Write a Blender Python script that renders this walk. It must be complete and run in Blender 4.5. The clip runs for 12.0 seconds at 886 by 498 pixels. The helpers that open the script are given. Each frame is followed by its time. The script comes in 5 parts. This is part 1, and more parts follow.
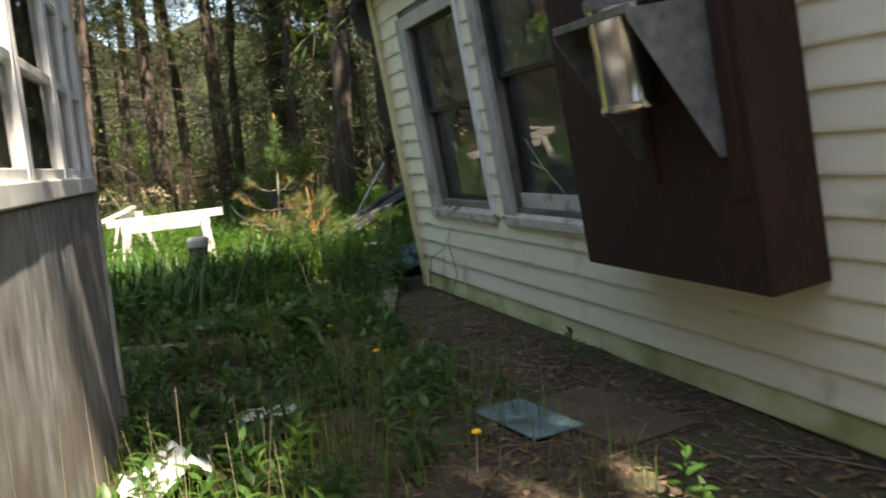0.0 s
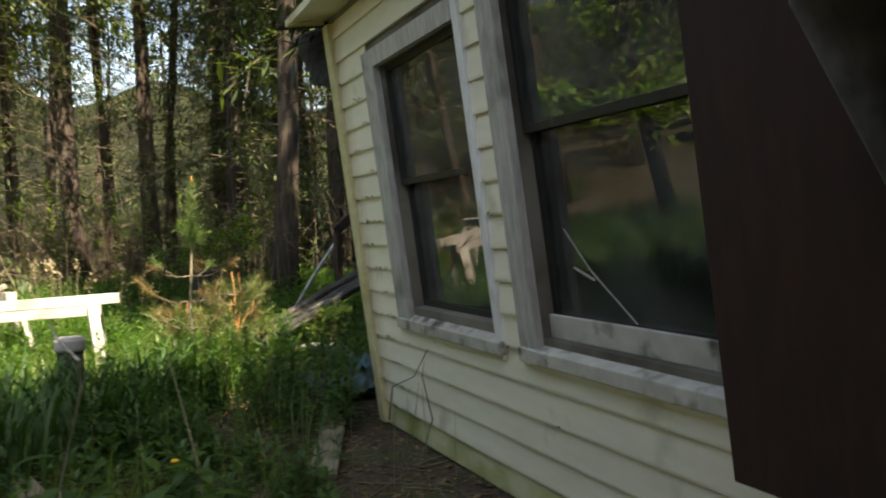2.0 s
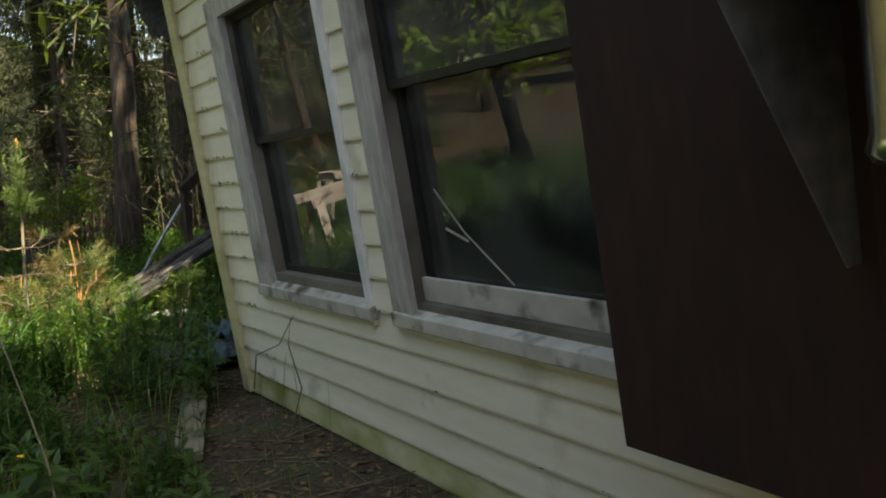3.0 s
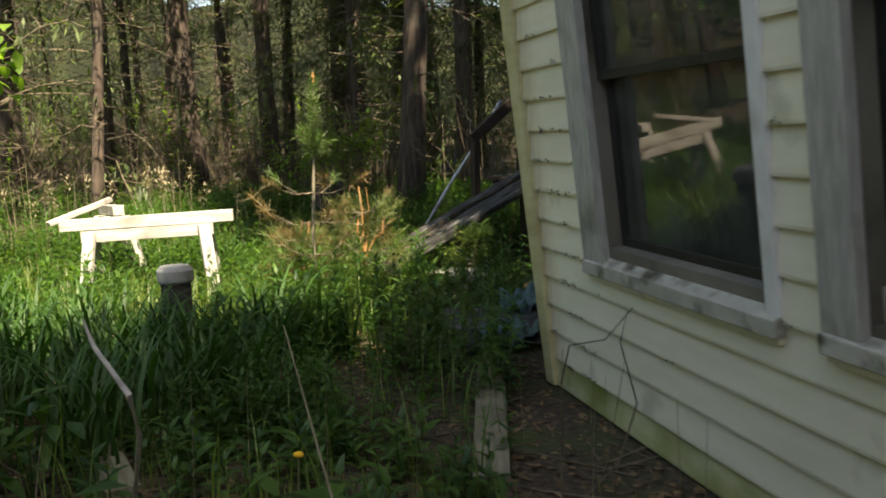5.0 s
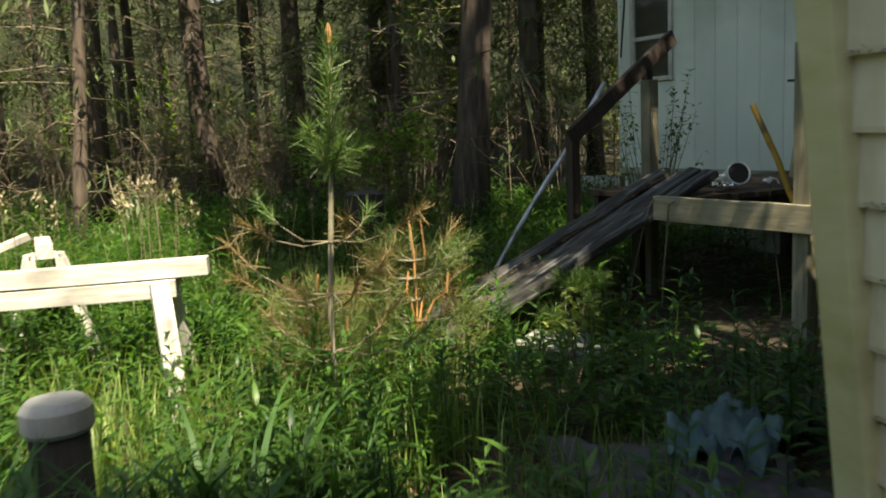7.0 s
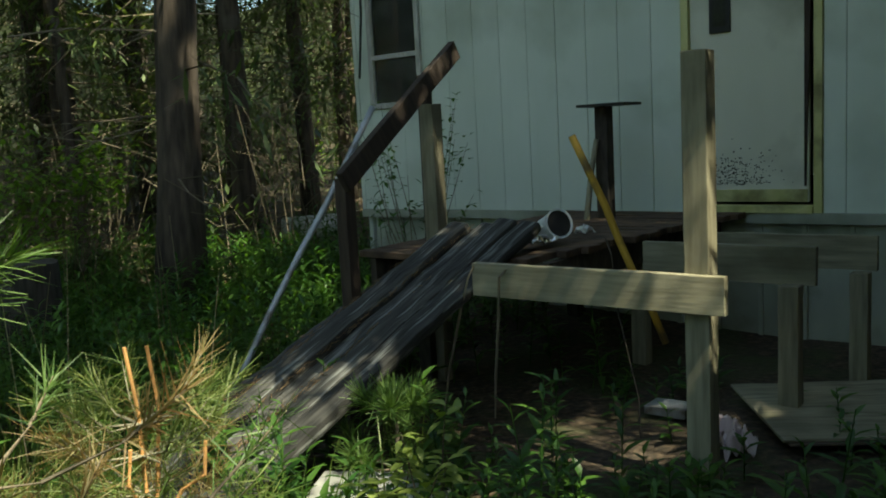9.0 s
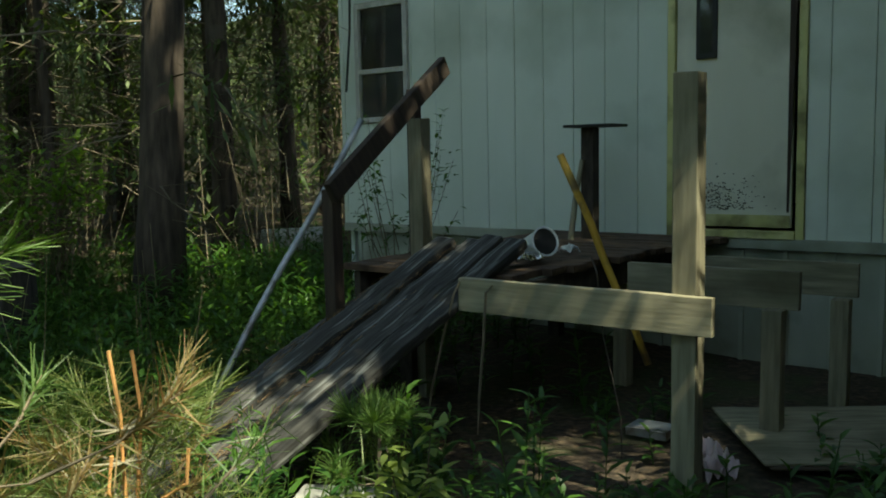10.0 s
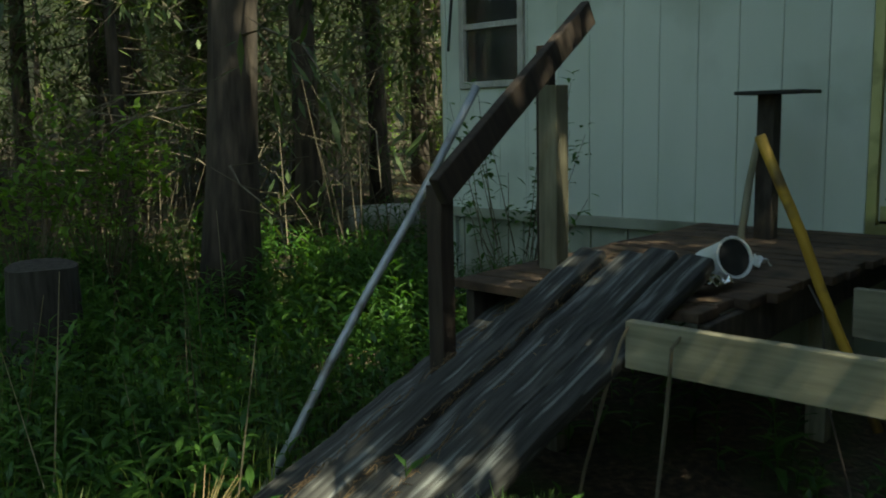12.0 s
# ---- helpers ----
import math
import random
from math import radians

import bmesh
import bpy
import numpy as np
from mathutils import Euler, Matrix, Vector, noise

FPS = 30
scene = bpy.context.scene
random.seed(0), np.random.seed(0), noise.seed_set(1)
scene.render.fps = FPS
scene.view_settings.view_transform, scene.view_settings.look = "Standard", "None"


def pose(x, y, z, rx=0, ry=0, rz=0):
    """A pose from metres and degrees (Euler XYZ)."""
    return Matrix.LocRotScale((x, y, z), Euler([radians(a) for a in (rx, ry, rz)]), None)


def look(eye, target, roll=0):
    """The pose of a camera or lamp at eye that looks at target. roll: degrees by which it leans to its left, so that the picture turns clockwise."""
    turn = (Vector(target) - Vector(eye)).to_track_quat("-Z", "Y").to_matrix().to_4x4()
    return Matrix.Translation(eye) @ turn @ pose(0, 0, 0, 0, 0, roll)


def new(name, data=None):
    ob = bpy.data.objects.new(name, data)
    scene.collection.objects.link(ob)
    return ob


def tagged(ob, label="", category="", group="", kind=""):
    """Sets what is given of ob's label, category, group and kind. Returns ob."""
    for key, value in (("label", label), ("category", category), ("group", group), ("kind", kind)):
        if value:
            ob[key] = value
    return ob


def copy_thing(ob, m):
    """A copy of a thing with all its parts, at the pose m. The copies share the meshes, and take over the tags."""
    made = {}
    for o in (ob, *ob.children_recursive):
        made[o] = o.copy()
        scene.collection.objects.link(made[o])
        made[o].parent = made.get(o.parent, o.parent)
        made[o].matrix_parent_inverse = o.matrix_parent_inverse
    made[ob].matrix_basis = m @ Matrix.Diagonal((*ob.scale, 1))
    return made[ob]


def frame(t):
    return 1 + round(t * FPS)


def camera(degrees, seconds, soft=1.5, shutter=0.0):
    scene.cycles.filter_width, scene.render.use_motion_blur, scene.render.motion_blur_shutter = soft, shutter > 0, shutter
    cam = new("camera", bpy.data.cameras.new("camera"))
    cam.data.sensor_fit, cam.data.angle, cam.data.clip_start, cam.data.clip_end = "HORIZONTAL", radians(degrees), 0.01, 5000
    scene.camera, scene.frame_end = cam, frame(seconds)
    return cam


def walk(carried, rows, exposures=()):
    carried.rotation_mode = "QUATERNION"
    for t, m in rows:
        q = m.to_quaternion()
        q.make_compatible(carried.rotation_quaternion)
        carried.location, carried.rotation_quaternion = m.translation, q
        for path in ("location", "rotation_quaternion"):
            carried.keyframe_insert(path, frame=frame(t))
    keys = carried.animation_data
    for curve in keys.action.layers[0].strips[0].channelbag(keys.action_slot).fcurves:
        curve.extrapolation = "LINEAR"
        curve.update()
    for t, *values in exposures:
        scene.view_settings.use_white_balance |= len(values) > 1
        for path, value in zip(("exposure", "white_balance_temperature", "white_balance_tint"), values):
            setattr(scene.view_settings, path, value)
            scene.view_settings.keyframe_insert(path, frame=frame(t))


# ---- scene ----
cam = camera(54.4, 12.0, soft=1.8, shutter=0.3)
PATH = [
    (0, (0.267, 0.117, 1.236), (0.256, 2.103, 1.002), -5.4),
    (0.5, (0.201, 0.623, 1.257), (0.05, 2.605, 1.035), -3.7),
    (1, (0.113, 1.278, 1.252), (0.092, 3.272, 1.101), -3.0),
    (1.5, (0.015, 1.642, 1.319), (0.07, 3.635, 1.172), -6.4),
    (2, (0.12, 2.218, 1.277), (0.248, 4.213, 1.221), -2.3),
    (2.5, (0.111, 2.337, 1.275), (0.545, 4.288, 1.197), -3.5),
    (2.7, (0.094, 2.357, 1.296), (0.562, 4.297, 1.155), -4.3),
    (4.3, (0.058, 2.658, 1.388), (0.217, 4.635, 1.127), -3.5),
    (4.5, (0.025, 2.841, 1.384), (0.084, 4.821, 1.107), -2.5),
    (5, (-0.19, 3.479, 1.32), (-0.329, 5.456, 1.053), -2.0),
    (5.5, (-0.33, 4.044, 1.373), (-0.445, 6.023, 1.109), -0.7),
    (6, (-0.343, 4.671, 1.445), (-0.658, 6.62, 1.131), 0.2),
    (6.5, (-0.411, 5.168, 1.413), (-0.727, 7.124, 1.141), 0.0),
    (6.7, (-0.517, 5.512, 1.357), (-0.8, 7.473, 1.084), -1.2),
    (8.3, (-0.927, 7.627, 1.391), (-0.779, 9.597, 1.079), -0.6),
    (8.5, (-0.97, 7.723, 1.409), (-0.65, 9.674, 1.11), -1.3),
    (9, (-1.014, 7.784, 1.434), (-0.535, 9.709, 1.181), -3.1),
    (9.5, (-1.021, 7.792, 1.425), (-0.482, 9.706, 1.203), -1.9),
    (10, (-1.057, 7.811, 1.414), (-0.522, 9.726, 1.202), -1.2),
    (10.5, (-1.108, 7.879, 1.405), (-0.659, 9.808, 1.125), -0.8),
    (11, (-1.103, 8.104, 1.379), (-0.675, 10.027, 1.033), -0.4),
    (11.5, (-0.99, 8.669, 1.415), (-0.603, 10.605, 1.095), -1.9),
    (12, (-0.95, 9.006, 1.495), (-0.616, 10.955, 1.2), -1.3),
]
walk(cam, [(t, look(eye, target, roll)) for t, eye, target, roll in PATH], exposures=[(0.0, 2.1, 7500, 14), (1.5, 2.05, 8300, 14), (5.0, 1.8, 8200, 11), (6.5, 1.65, 8000, 8), (8.5, 1.52, 7500, -5), (12.0, 1.4, 7400, -10)])

# ---- world, sun ----
SUN_TO = Vector((0.40, -0.83, 1.45)).normalized()      # towards the sun
world = bpy.data.worlds.new("sky")
scene.world = world
world.use_nodes = True
wn = world.node_tree.nodes
sky = wn.new("ShaderNodeTexSky")
sky.sky_type = "NISHITA"
sky.sun_disc = False
sky.sun_elevation = math.asin(SUN_TO.z)
sky.sun_rotation = math.atan2(SUN_TO.x, SUN_TO.y)
wn["Background"].inputs["Strength"].default_value = 0.115
world.node_tree.links.new(sky.outputs[0], wn["Background"].inputs["Color"])
sun = new("sun", bpy.data.lights.new("sun", "SUN"))
sun.data.energy, sun.data.angle, sun.data.color = 5.0, radians(0.55), (1.0, 0.94, 0.84)
sun.matrix_world = look(SUN_TO * 30, (0, 0, 0))


# ---- materials ----
def material(name):
    m = bpy.data.materials.new(name)
    m.use_nodes = True
    nt = m.node_tree
    return m, nt, nt.nodes["Principled BSDF"], nt.nodes["Material Output"]


def node(nt, kind, **values):
    n = nt.nodes.new(kind)
    for k, v in values.items():
        n.inputs[k.replace("_", " ")].default_value = v
    return n


def noise_tex(nt, scale, stretch=(1, 1, 1), detail=4.0):
    co = nt.nodes.new("ShaderNodeTexCoord")
    mp = nt.nodes.new("ShaderNodeMapping")
    mp.inputs["Scale"].default_value = stretch
    n = nt.nodes.new("ShaderNodeTexNoise")
    n.inputs["Scale"].default_value = scale
    n.inputs["Detail"].default_value = detail
    nt.links.new(co.outputs["Object"], mp.inputs[0])
    nt.links.new(mp.outputs[0], n.inputs["Vector"])
    return n


def ramp(nt, source, stops):
    r = nt.nodes.new("ShaderNodeValToRGB")
    e = r.color_ramp.elements
    while len(e) < len(stops):
        e.new(0.5)
    for el, (p, c) in zip(e, stops):
        el.position, el.color = p, (*c, 1)
    nt.links.new(source, r.inputs[0])
    return r


def mix(nt, fac, a, b, blend="MIX"):
    m = nt.nodes.new("ShaderNodeMix")
    m.data_type, m.blend_type = "RGBA", blend
    for socket, value in ((m.inputs[0], fac), (m.inputs[6], a), (m.inputs[7], b)):
        if isinstance(value, bpy.types.NodeSocket):
            nt.links.new(value, socket)
        elif isinstance(value, tuple):
            socket.default_value = (*value, 1)
        else:
            socket.default_value = value
    return m.outputs[2]


def bump(nt, bsdf, source, strength, distance=0.01):
    b = nt.nodes.new("ShaderNodeBump")
    b.inputs["Strength"].default_value, b.inputs["Distance"].default_value = strength, distance
    nt.links.new(source, b.inputs["Height"])
    nt.links.new(b.outputs[0], bsdf.inputs["Normal"])


def surface(name, dark, light, scale=6.0, stretch=(1, 1, 1), rough=0.7, relief=0.3, stain=None, stain_scale=1.5, stain_at=(0.52, 0.68), metal=0.0, vary=0.15):
    """A worn surface: grain between two colours, large stains, relief, and a small change from piece to piece."""
    m, nt, b, _ = material(name)
    g = noise_tex(nt, scale, stretch, 6.0)
    col = ramp(nt, g.outputs[0], [(0.3, dark), (0.7, light)]).outputs[0]
    if stain:
        s = noise_tex(nt, stain_scale, (1, 1, 1), 8.0)
        f = ramp(nt, s.outputs[0], [(stain_at[0], (0, 0, 0)), (stain_at[1], (1, 1, 1))]).outputs[0]
        col = mix(nt, f, col, stain)
    if vary:
        oi = nt.nodes.new("ShaderNodeObjectInfo")
        v = nt.nodes.new("ShaderNodeMapRange")
        v.inputs["To Min"].default_value, v.inputs["To Max"].default_value = 1 - vary, 1 + vary * 0.5
        nt.links.new(oi.outputs["Random"], v.inputs[0])
        hs = nt.nodes.new("ShaderNodeHueSaturation")
        nt.links.new(v.outputs[0], hs.inputs["Value"])
        nt.links.new(col, hs.inputs["Color"])
        col = hs.outputs[0]
    nt.links.new(col, b.inputs["Base Color"])
    b.inputs["Roughness"].default_value, b.inputs["Metallic"].default_value = rough, metal
    if relief:
        bump(nt, b, g.outputs[0], relief, 0.004)
    return m


def leafy(name, dark, light, rough=0.5, through_light=0.45):
    """Leaves: colour varies from leaf to leaf, light passes through."""
    m, nt, b, out = material(name)
    geo = nt.nodes.new("ShaderNodeNewGeometry")
    col = ramp(nt, geo.outputs["Random Per Island"], [(0.0, dark), (1.0, light)]).outputs[0]
    n = noise_tex(nt, 1.3, (1, 1, 1), 3.0)
    shade = ramp(nt, n.outputs[0], [(0.3, (0.75, 0.75, 0.7)), (0.7, (1.15, 1.12, 1.0))]).outputs[0]
    col = mix(nt, 1.0, col, shade, "MULTIPLY")
    nt.links.new(col, b.inputs["Base Color"])
    b.inputs["Roughness"].default_value = rough
    tr = nt.nodes.new("ShaderNodeBsdfTranslucent")
    bright = mix(nt, 1.0, col, (1.5, 1.6, 0.7), "MULTIPLY")
    nt.links.new(bright, tr.inputs["Color"])
    ms = nt.nodes.new("ShaderNodeMixShader")
    ms.inputs[0].default_value = through_light
    nt.links.new(b.outputs[0], ms.inputs[1])
    nt.links.new(tr.outputs[0], ms.inputs[2])
    nt.links.new(ms.outputs[0], out.inputs[0])
    return m


def pane_glass(name, haze=0.06, tint=(0.9, 0.95, 0.9)):
    m, nt, b, out = material(name)
    nt.nodes.remove(b)
    tr = nt.nodes.new("ShaderNodeBsdfTransparent")
    tr.inputs[0].default_value = (*tint, 1)
    gl = node(nt, "ShaderNodeBsdfGlossy", Roughness=0.012)
    fr = node(nt, "ShaderNodeFresnel", IOR=1.75)
    m1 = nt.nodes.new("ShaderNodeMixShader")
    nt.links.new(fr.outputs[0], m1.inputs[0])
    nt.links.new(tr.outputs[0], m1.inputs[1])
    nt.links.new(gl.outputs[0], m1.inputs[2])
    dirt = nt.nodes.new("ShaderNodeBsdfDiffuse")
    dirt.inputs[0].default_value = (0.35, 0.36, 0.32, 1)
    n = noise_tex(nt, 3.0, (1, 1, 2), 8.0)
    f = ramp(nt, n.outputs[0], [(0.35, (haze * 0.3,) * 3), (0.8, (haze * 1.8,) * 3)]).outputs[0]
    m2 = nt.nodes.new("ShaderNodeMixShader")
    nt.links.new(f, m2.inputs[0])
    nt.links.new(m1.outputs[0], m2.inputs[1])
    nt.links.new(dirt.outputs[0], m2.inputs[2])
    nt.links.new(m2.outputs[0], out.inputs[0])
    return m


M_SIDING = surface("cream_vinyl", (0.76, 0.71, 0.54), (0.83, 0.79, 0.63), 3.0, (1, 1, 6), 0.5, 0.08, (0.30, 0.29, 0.17), 2.6, (0.62, 0.82), vary=0.05)
M_SIDING_LOW = surface("algae_vinyl", (0.42, 0.42, 0.18), (0.62, 0.60, 0.40), 4.0, (1, 1, 3), 0.6, 0.1, (0.20, 0.22, 0.06), 2.2, (0.45, 0.7), vary=0.05)
def corner_stain(m, x0, x1, colour):
    """Rusty run-off stain on the siding beside the corner post."""
    nt = m.node_tree
    b = nt.nodes["Principled BSDF"]
    old = b.inputs["Base Color"].links[0].from_socket
    co = nt.nodes.new("ShaderNodeTexCoord")
    sx = nt.nodes.new("ShaderNodeSeparateXYZ")
    nt.links.new(co.outputs["Object"], sx.inputs[0])
    mr = nt.nodes.new("ShaderNodeMapRange")
    mr.inputs["From Min"].default_value, mr.inputs["From Max"].default_value = x1, x0
    nt.links.new(sx.outputs[0], mr.inputs[0])
    n = noise_tex(nt, 7.0, (2.5, 1, 0.8), 6.0)
    mul = nt.nodes.new("ShaderNodeMath")
    mul.operation = "MULTIPLY"
    nt.links.new(mr.outputs[0], mul.inputs[0])
    nt.links.new(n.outputs[0], mul.inputs[1])
    nt.links.new(mix(nt, mul.outputs[0], old, colour), b.inputs["Base Color"])


corner_stain(M_SIDING, 0.22, 0.44, (0.36, 0.22, 0.07))
M_CORNER = surface("yellowed_vinyl", (0.52, 0.46, 0.22), (0.66, 0.60, 0.36), 4.0, (1, 1, 4), 0.55, 0.1, (0.22, 0.16, 0.07), 3.0, (0.6, 0.8))
M_TRIM = surface("weathered_trim", (0.36, 0.345, 0.30), (0.56, 0.54, 0.48), 14.0, (3, 3, 0.6), 0.8, 0.3, (0.16, 0.15, 0.12), 3.0, (0.55, 0.75))
M_SILL = surface("dirty_sill", (0.42, 0.40, 0.34), (0.60, 0.58, 0.50), 9.0, (1, 1, 1), 0.8, 0.35, (0.10, 0.09, 0.06), 7.0, (0.54, 0.70))
M_SASH = surface("black_sash", (0.008, 0.008, 0.007), (0.022, 0.020, 0.017), 20.0, rough=0.6, relief=0.3, stain=(0.10, 0.095, 0.08), stain_scale=16.0, stain_at=(0.66, 0.78))
# haze is dust plus pale colour added to brighten the dark panes
M_GLASS = pane_glass("old_window_glass", 0.06)
M_SHED_GLASS = pane_glass("shed_window_glass", 0.025)
M_BROWN = surface("brown_stained_plywood", (0.020, 0.008, 0.005), (0.042, 0.015, 0.009), 8.0, (3, 3, 0.7), 0.82, 0.2, (0.03, 0.012, 0.009), 2.0, (0.5, 0.7))
M_STEEL = surface("stainless_flue", (0.55, 0.54, 0.52), (0.70, 0.69, 0.67), 9.0, (1, 1, 0.3), 0.16, 0.03, metal=1.0, vary=0)
M_GALV = surface("galvanised_plate", (0.12, 0.13, 0.135), (0.24, 0.25, 0.25), 18.0, rough=0.5, relief=0.08, metal=0.5, vary=0)
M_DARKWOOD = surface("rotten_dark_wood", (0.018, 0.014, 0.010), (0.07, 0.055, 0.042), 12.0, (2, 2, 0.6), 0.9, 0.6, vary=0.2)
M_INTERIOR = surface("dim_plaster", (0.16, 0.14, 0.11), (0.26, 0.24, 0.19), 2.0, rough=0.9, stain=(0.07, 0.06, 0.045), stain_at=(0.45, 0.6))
M_TRAILER = surface("pale_trailer_panel", (0.60, 0.65, 0.56), (0.68, 0.72, 0.64), 2.2, (1, 1, 0.35), 0.5, 0.04, (0.36, 0.40, 0.31), 1.1, (0.5, 0.8), vary=0.05)
M_DOOR = surface("dirty_cream_door", (0.62, 0.60, 0.48), (0.72, 0.70, 0.58), 1.6, (1, 1, 0.5), 0.55, 0.05, (0.30, 0.29, 0.20), 1.6, (0.5, 0.78), vary=0)
M_YELLOW_TRIM = surface("yellowed_door_trim", (0.44, 0.42, 0.14), (0.62, 0.58, 0.28), 6.0, (1, 1, 0.4), 0.6, 0.2, (0.2, 0.18, 0.07), 4.0)
M_SKIRT = surface("dirty_skirting", (0.32, 0.33, 0.26), (0.48, 0.49, 0.40), 3.0, (1, 1, 0.5), 0.7, 0.1, (0.10, 0.11, 0.06), 1.8, (0.45, 0.7))
M_TREATED = surface("treated_lumber", (0.155, 0.138, 0.092), (0.31, 0.28, 0.195), 7.0, (5, 5, 0.5), 0.85, 0.5, (0.10, 0.09, 0.055), 2.2, (0.5, 0.75), vary=0.2)
M_TREATED_X = surface("treated_lumber_lying", (0.155, 0.138, 0.092), (0.31, 0.28, 0.195), 7.0, (0.5, 5, 5), 0.85, 0.5, (0.10, 0.09, 0.055), 2.2, (0.5, 0.75), vary=0.2)
M_GREYWOOD = surface("grey_weathered_wood", (0.30, 0.28, 0.25), (0.56, 0.54, 0.49), 8.0, (0.5, 5, 5), 0.9, 0.5, (0.18, 0.165, 0.14), 3.0, (0.55, 0.8), vary=0.12)
M_RAMPWOOD = surface("old_ramp_plank", (0.007, 0.0065, 0.006), (0.070, 0.067, 0.062), 9.0, (0.30, 7, 5), 0.9, 1.0, vary=0.35)


def silver_grain(m):
    """Silvered, lichen-pale streaks that run along a plank."""
    nt = m.node_tree
    b = nt.nodes["Principled BSDF"]
    old = b.inputs["Base Color"].links[0].from_socket
    n = noise_tex(nt, 5.0, (0.55, 9, 6), 8.0)
    f = ramp(nt, n.outputs[0], [(0.56, (0, 0, 0)), (0.66, (0.85, 0.85, 0.85))]).outputs[0]
    nt.links.new(mix(nt, f, old, (0.17, 0.175, 0.17)), b.inputs["Base Color"])


silver_grain(M_RAMPWOOD)
M_DECK = surface("rotten_deck", (0.030, 0.018, 0.011), (0.10, 0.062, 0.040), 16.0, (1, 1, 1), 0.95, 0.8, (0.14, 0.085, 0.05), 5.0, (0.5, 0.7))
M_TANK = surface("dull_tank_paint", (0.36, 0.37, 0.35), (0.46, 0.46, 0.43), 3.0, rough=0.6, relief=0.08, vary=0)
M_REDPOST = surface("red_brown_post", (0.022, 0.014, 0.010), (0.060, 0.040, 0.029), 9.0, (4, 4, 0.5), 0.85, 0.4)
M_PLY = surface("weathered_plywood", (0.15, 0.145, 0.14), (0.44, 0.43, 0.42), 6.0, (2, 2, 0.7), 0.9, 0.7, (0.19, 0.155, 0.13), 1.4, (0.45, 0.65), vary=0.1)
M_WHITE = surface("chalky_white_paint", (0.66, 0.66, 0.64), (0.82, 0.82, 0.80), 8.0, rough=0.6, relief=0.15, stain=(0.40, 0.38, 0.33), stain_scale=4.0, stain_at=(0.62, 0.8), vary=0.04)
M_ORANGE = surface("orange_pine_stud", (0.42, 0.20, 0.07), (0.62, 0.33, 0.13), 6.0, (4, 4, 0.4), 0.7, 0.2)
M_ROOF = surface("old_roof_felt", (0.02, 0.02, 0.018), (0.06, 0.055, 0.05), 18.0, rough=0.95, relief=0.6)
M_BARK = surface("conifer_bark", (0.026, 0.019, 0.014), (0.12, 0.09, 0.068), 6.0, (3, 3, 0.5), 0.95, 0.9, (0.16, 0.15, 0.12), 1.3, (0.58, 0.75), vary=0.3)
M_TWIG = surface("dead_twig", (0.08, 0.064, 0.042), (0.21, 0.17, 0.115), 4.0, rough=0.9, relief=0.0, vary=0.2)
M_NEEDLE = leafy("spruce_needles", (0.026, 0.050, 0.018), (0.105, 0.145, 0.045), 0.55, 0.32)
M_PINE = leafy("young_pine_needles", (0.05, 0.11, 0.03), (0.15, 0.24, 0.07), 0.5, 0.35)
M_BROWN_NEEDLE = leafy("dying_pine_needles", (0.20, 0.115, 0.045), (0.25, 0.21, 0.10), 0.6, 0.35)
M_STRAW_NEEDLE = leafy("straw_green_needles", (0.08, 0.14, 0.035), (0.21, 0.24, 0.085), 0.55, 0.35)
M_WEED = leafy("weed_leaves", (0.020, 0.070, 0.013), (0.085, 0.175, 0.034), 0.45, 0.4)
M_BLADE = leafy("grass_blades", (0.05, 0.12, 0.02), (0.22, 0.29, 0.08), 0.45, 0.4)
M_LILY = leafy("daylily_blades", (0.018, 0.065, 0.010), (0.045, 0.12, 0.022), 0.6, 0.3)
M_MAPLE = leafy("maple_leaves", (0.10, 0.20, 0.03), (0.20, 0.32, 0.06), 0.45, 0.5)
M_LIME = leafy("pale_shrub_leaves", (0.16, 0.22, 0.05), (0.27, 0.33, 0.10), 0.5, 0.4)
M_STRAW = leafy("dry_stalks", (0.16, 0.135, 0.095), (0.34, 0.30, 0.225), 0.85, 0.2)
M_LITTER = leafy("leaf_litter", (0.05, 0.03, 0.017), (0.25, 0.165, 0.095), 0.9, 0.1)
M_DANDELION = surface("dandelion_yellow", (0.72, 0.38, 0.01), (0.85, 0.52, 0.02), 40.0, rough=0.7, vary=0)
M_METALPOLE = surface("dull_silver_pole", (0.26, 0.28, 0.30), (0.44, 0.46, 0.48), 12.0, rough=0.55, relief=0.1, metal=0.4, stain=(0.12, 0.10, 0.08), stain_scale=6.0)
M_HANDLE = surface("yellow_painted_handle", (0.42, 0.24, 0.03), (0.60, 0.36, 0.05), 8.0, (1, 1, 0.3), 0.6, 0.2, (0.16, 0.10, 0.04), 6.0)
M_PLASTIC = surface("white_plastic", (0.66, 0.67, 0.64), (0.78, 0.79, 0.76), 4.0, rough=0.35, relief=0.02, stain=(0.42, 0.42, 0.34), stain_scale=6.0, stain_at=(0.6, 0.8), vary=0)
M_BLACK = surface("plain_black", (0.008, 0.008, 0.008), (0.02, 0.02, 0.02), 20.0, rough=0.6, relief=0.1, vary=0)
M_TEAL = surface("faded_teal_cloth", (0.05, 0.10, 0.11), (0.14, 0.22, 0.23), 6.0, rough=0.9, relief=0.3, stain=(0.06, 0.08, 0.07), stain_scale=5.0)
M_RAG = surface("grey_rags", (0.015, 0.015, 0.018), (0.10, 0.09, 0.09), 7.0, rough=0.95, relief=0.3)
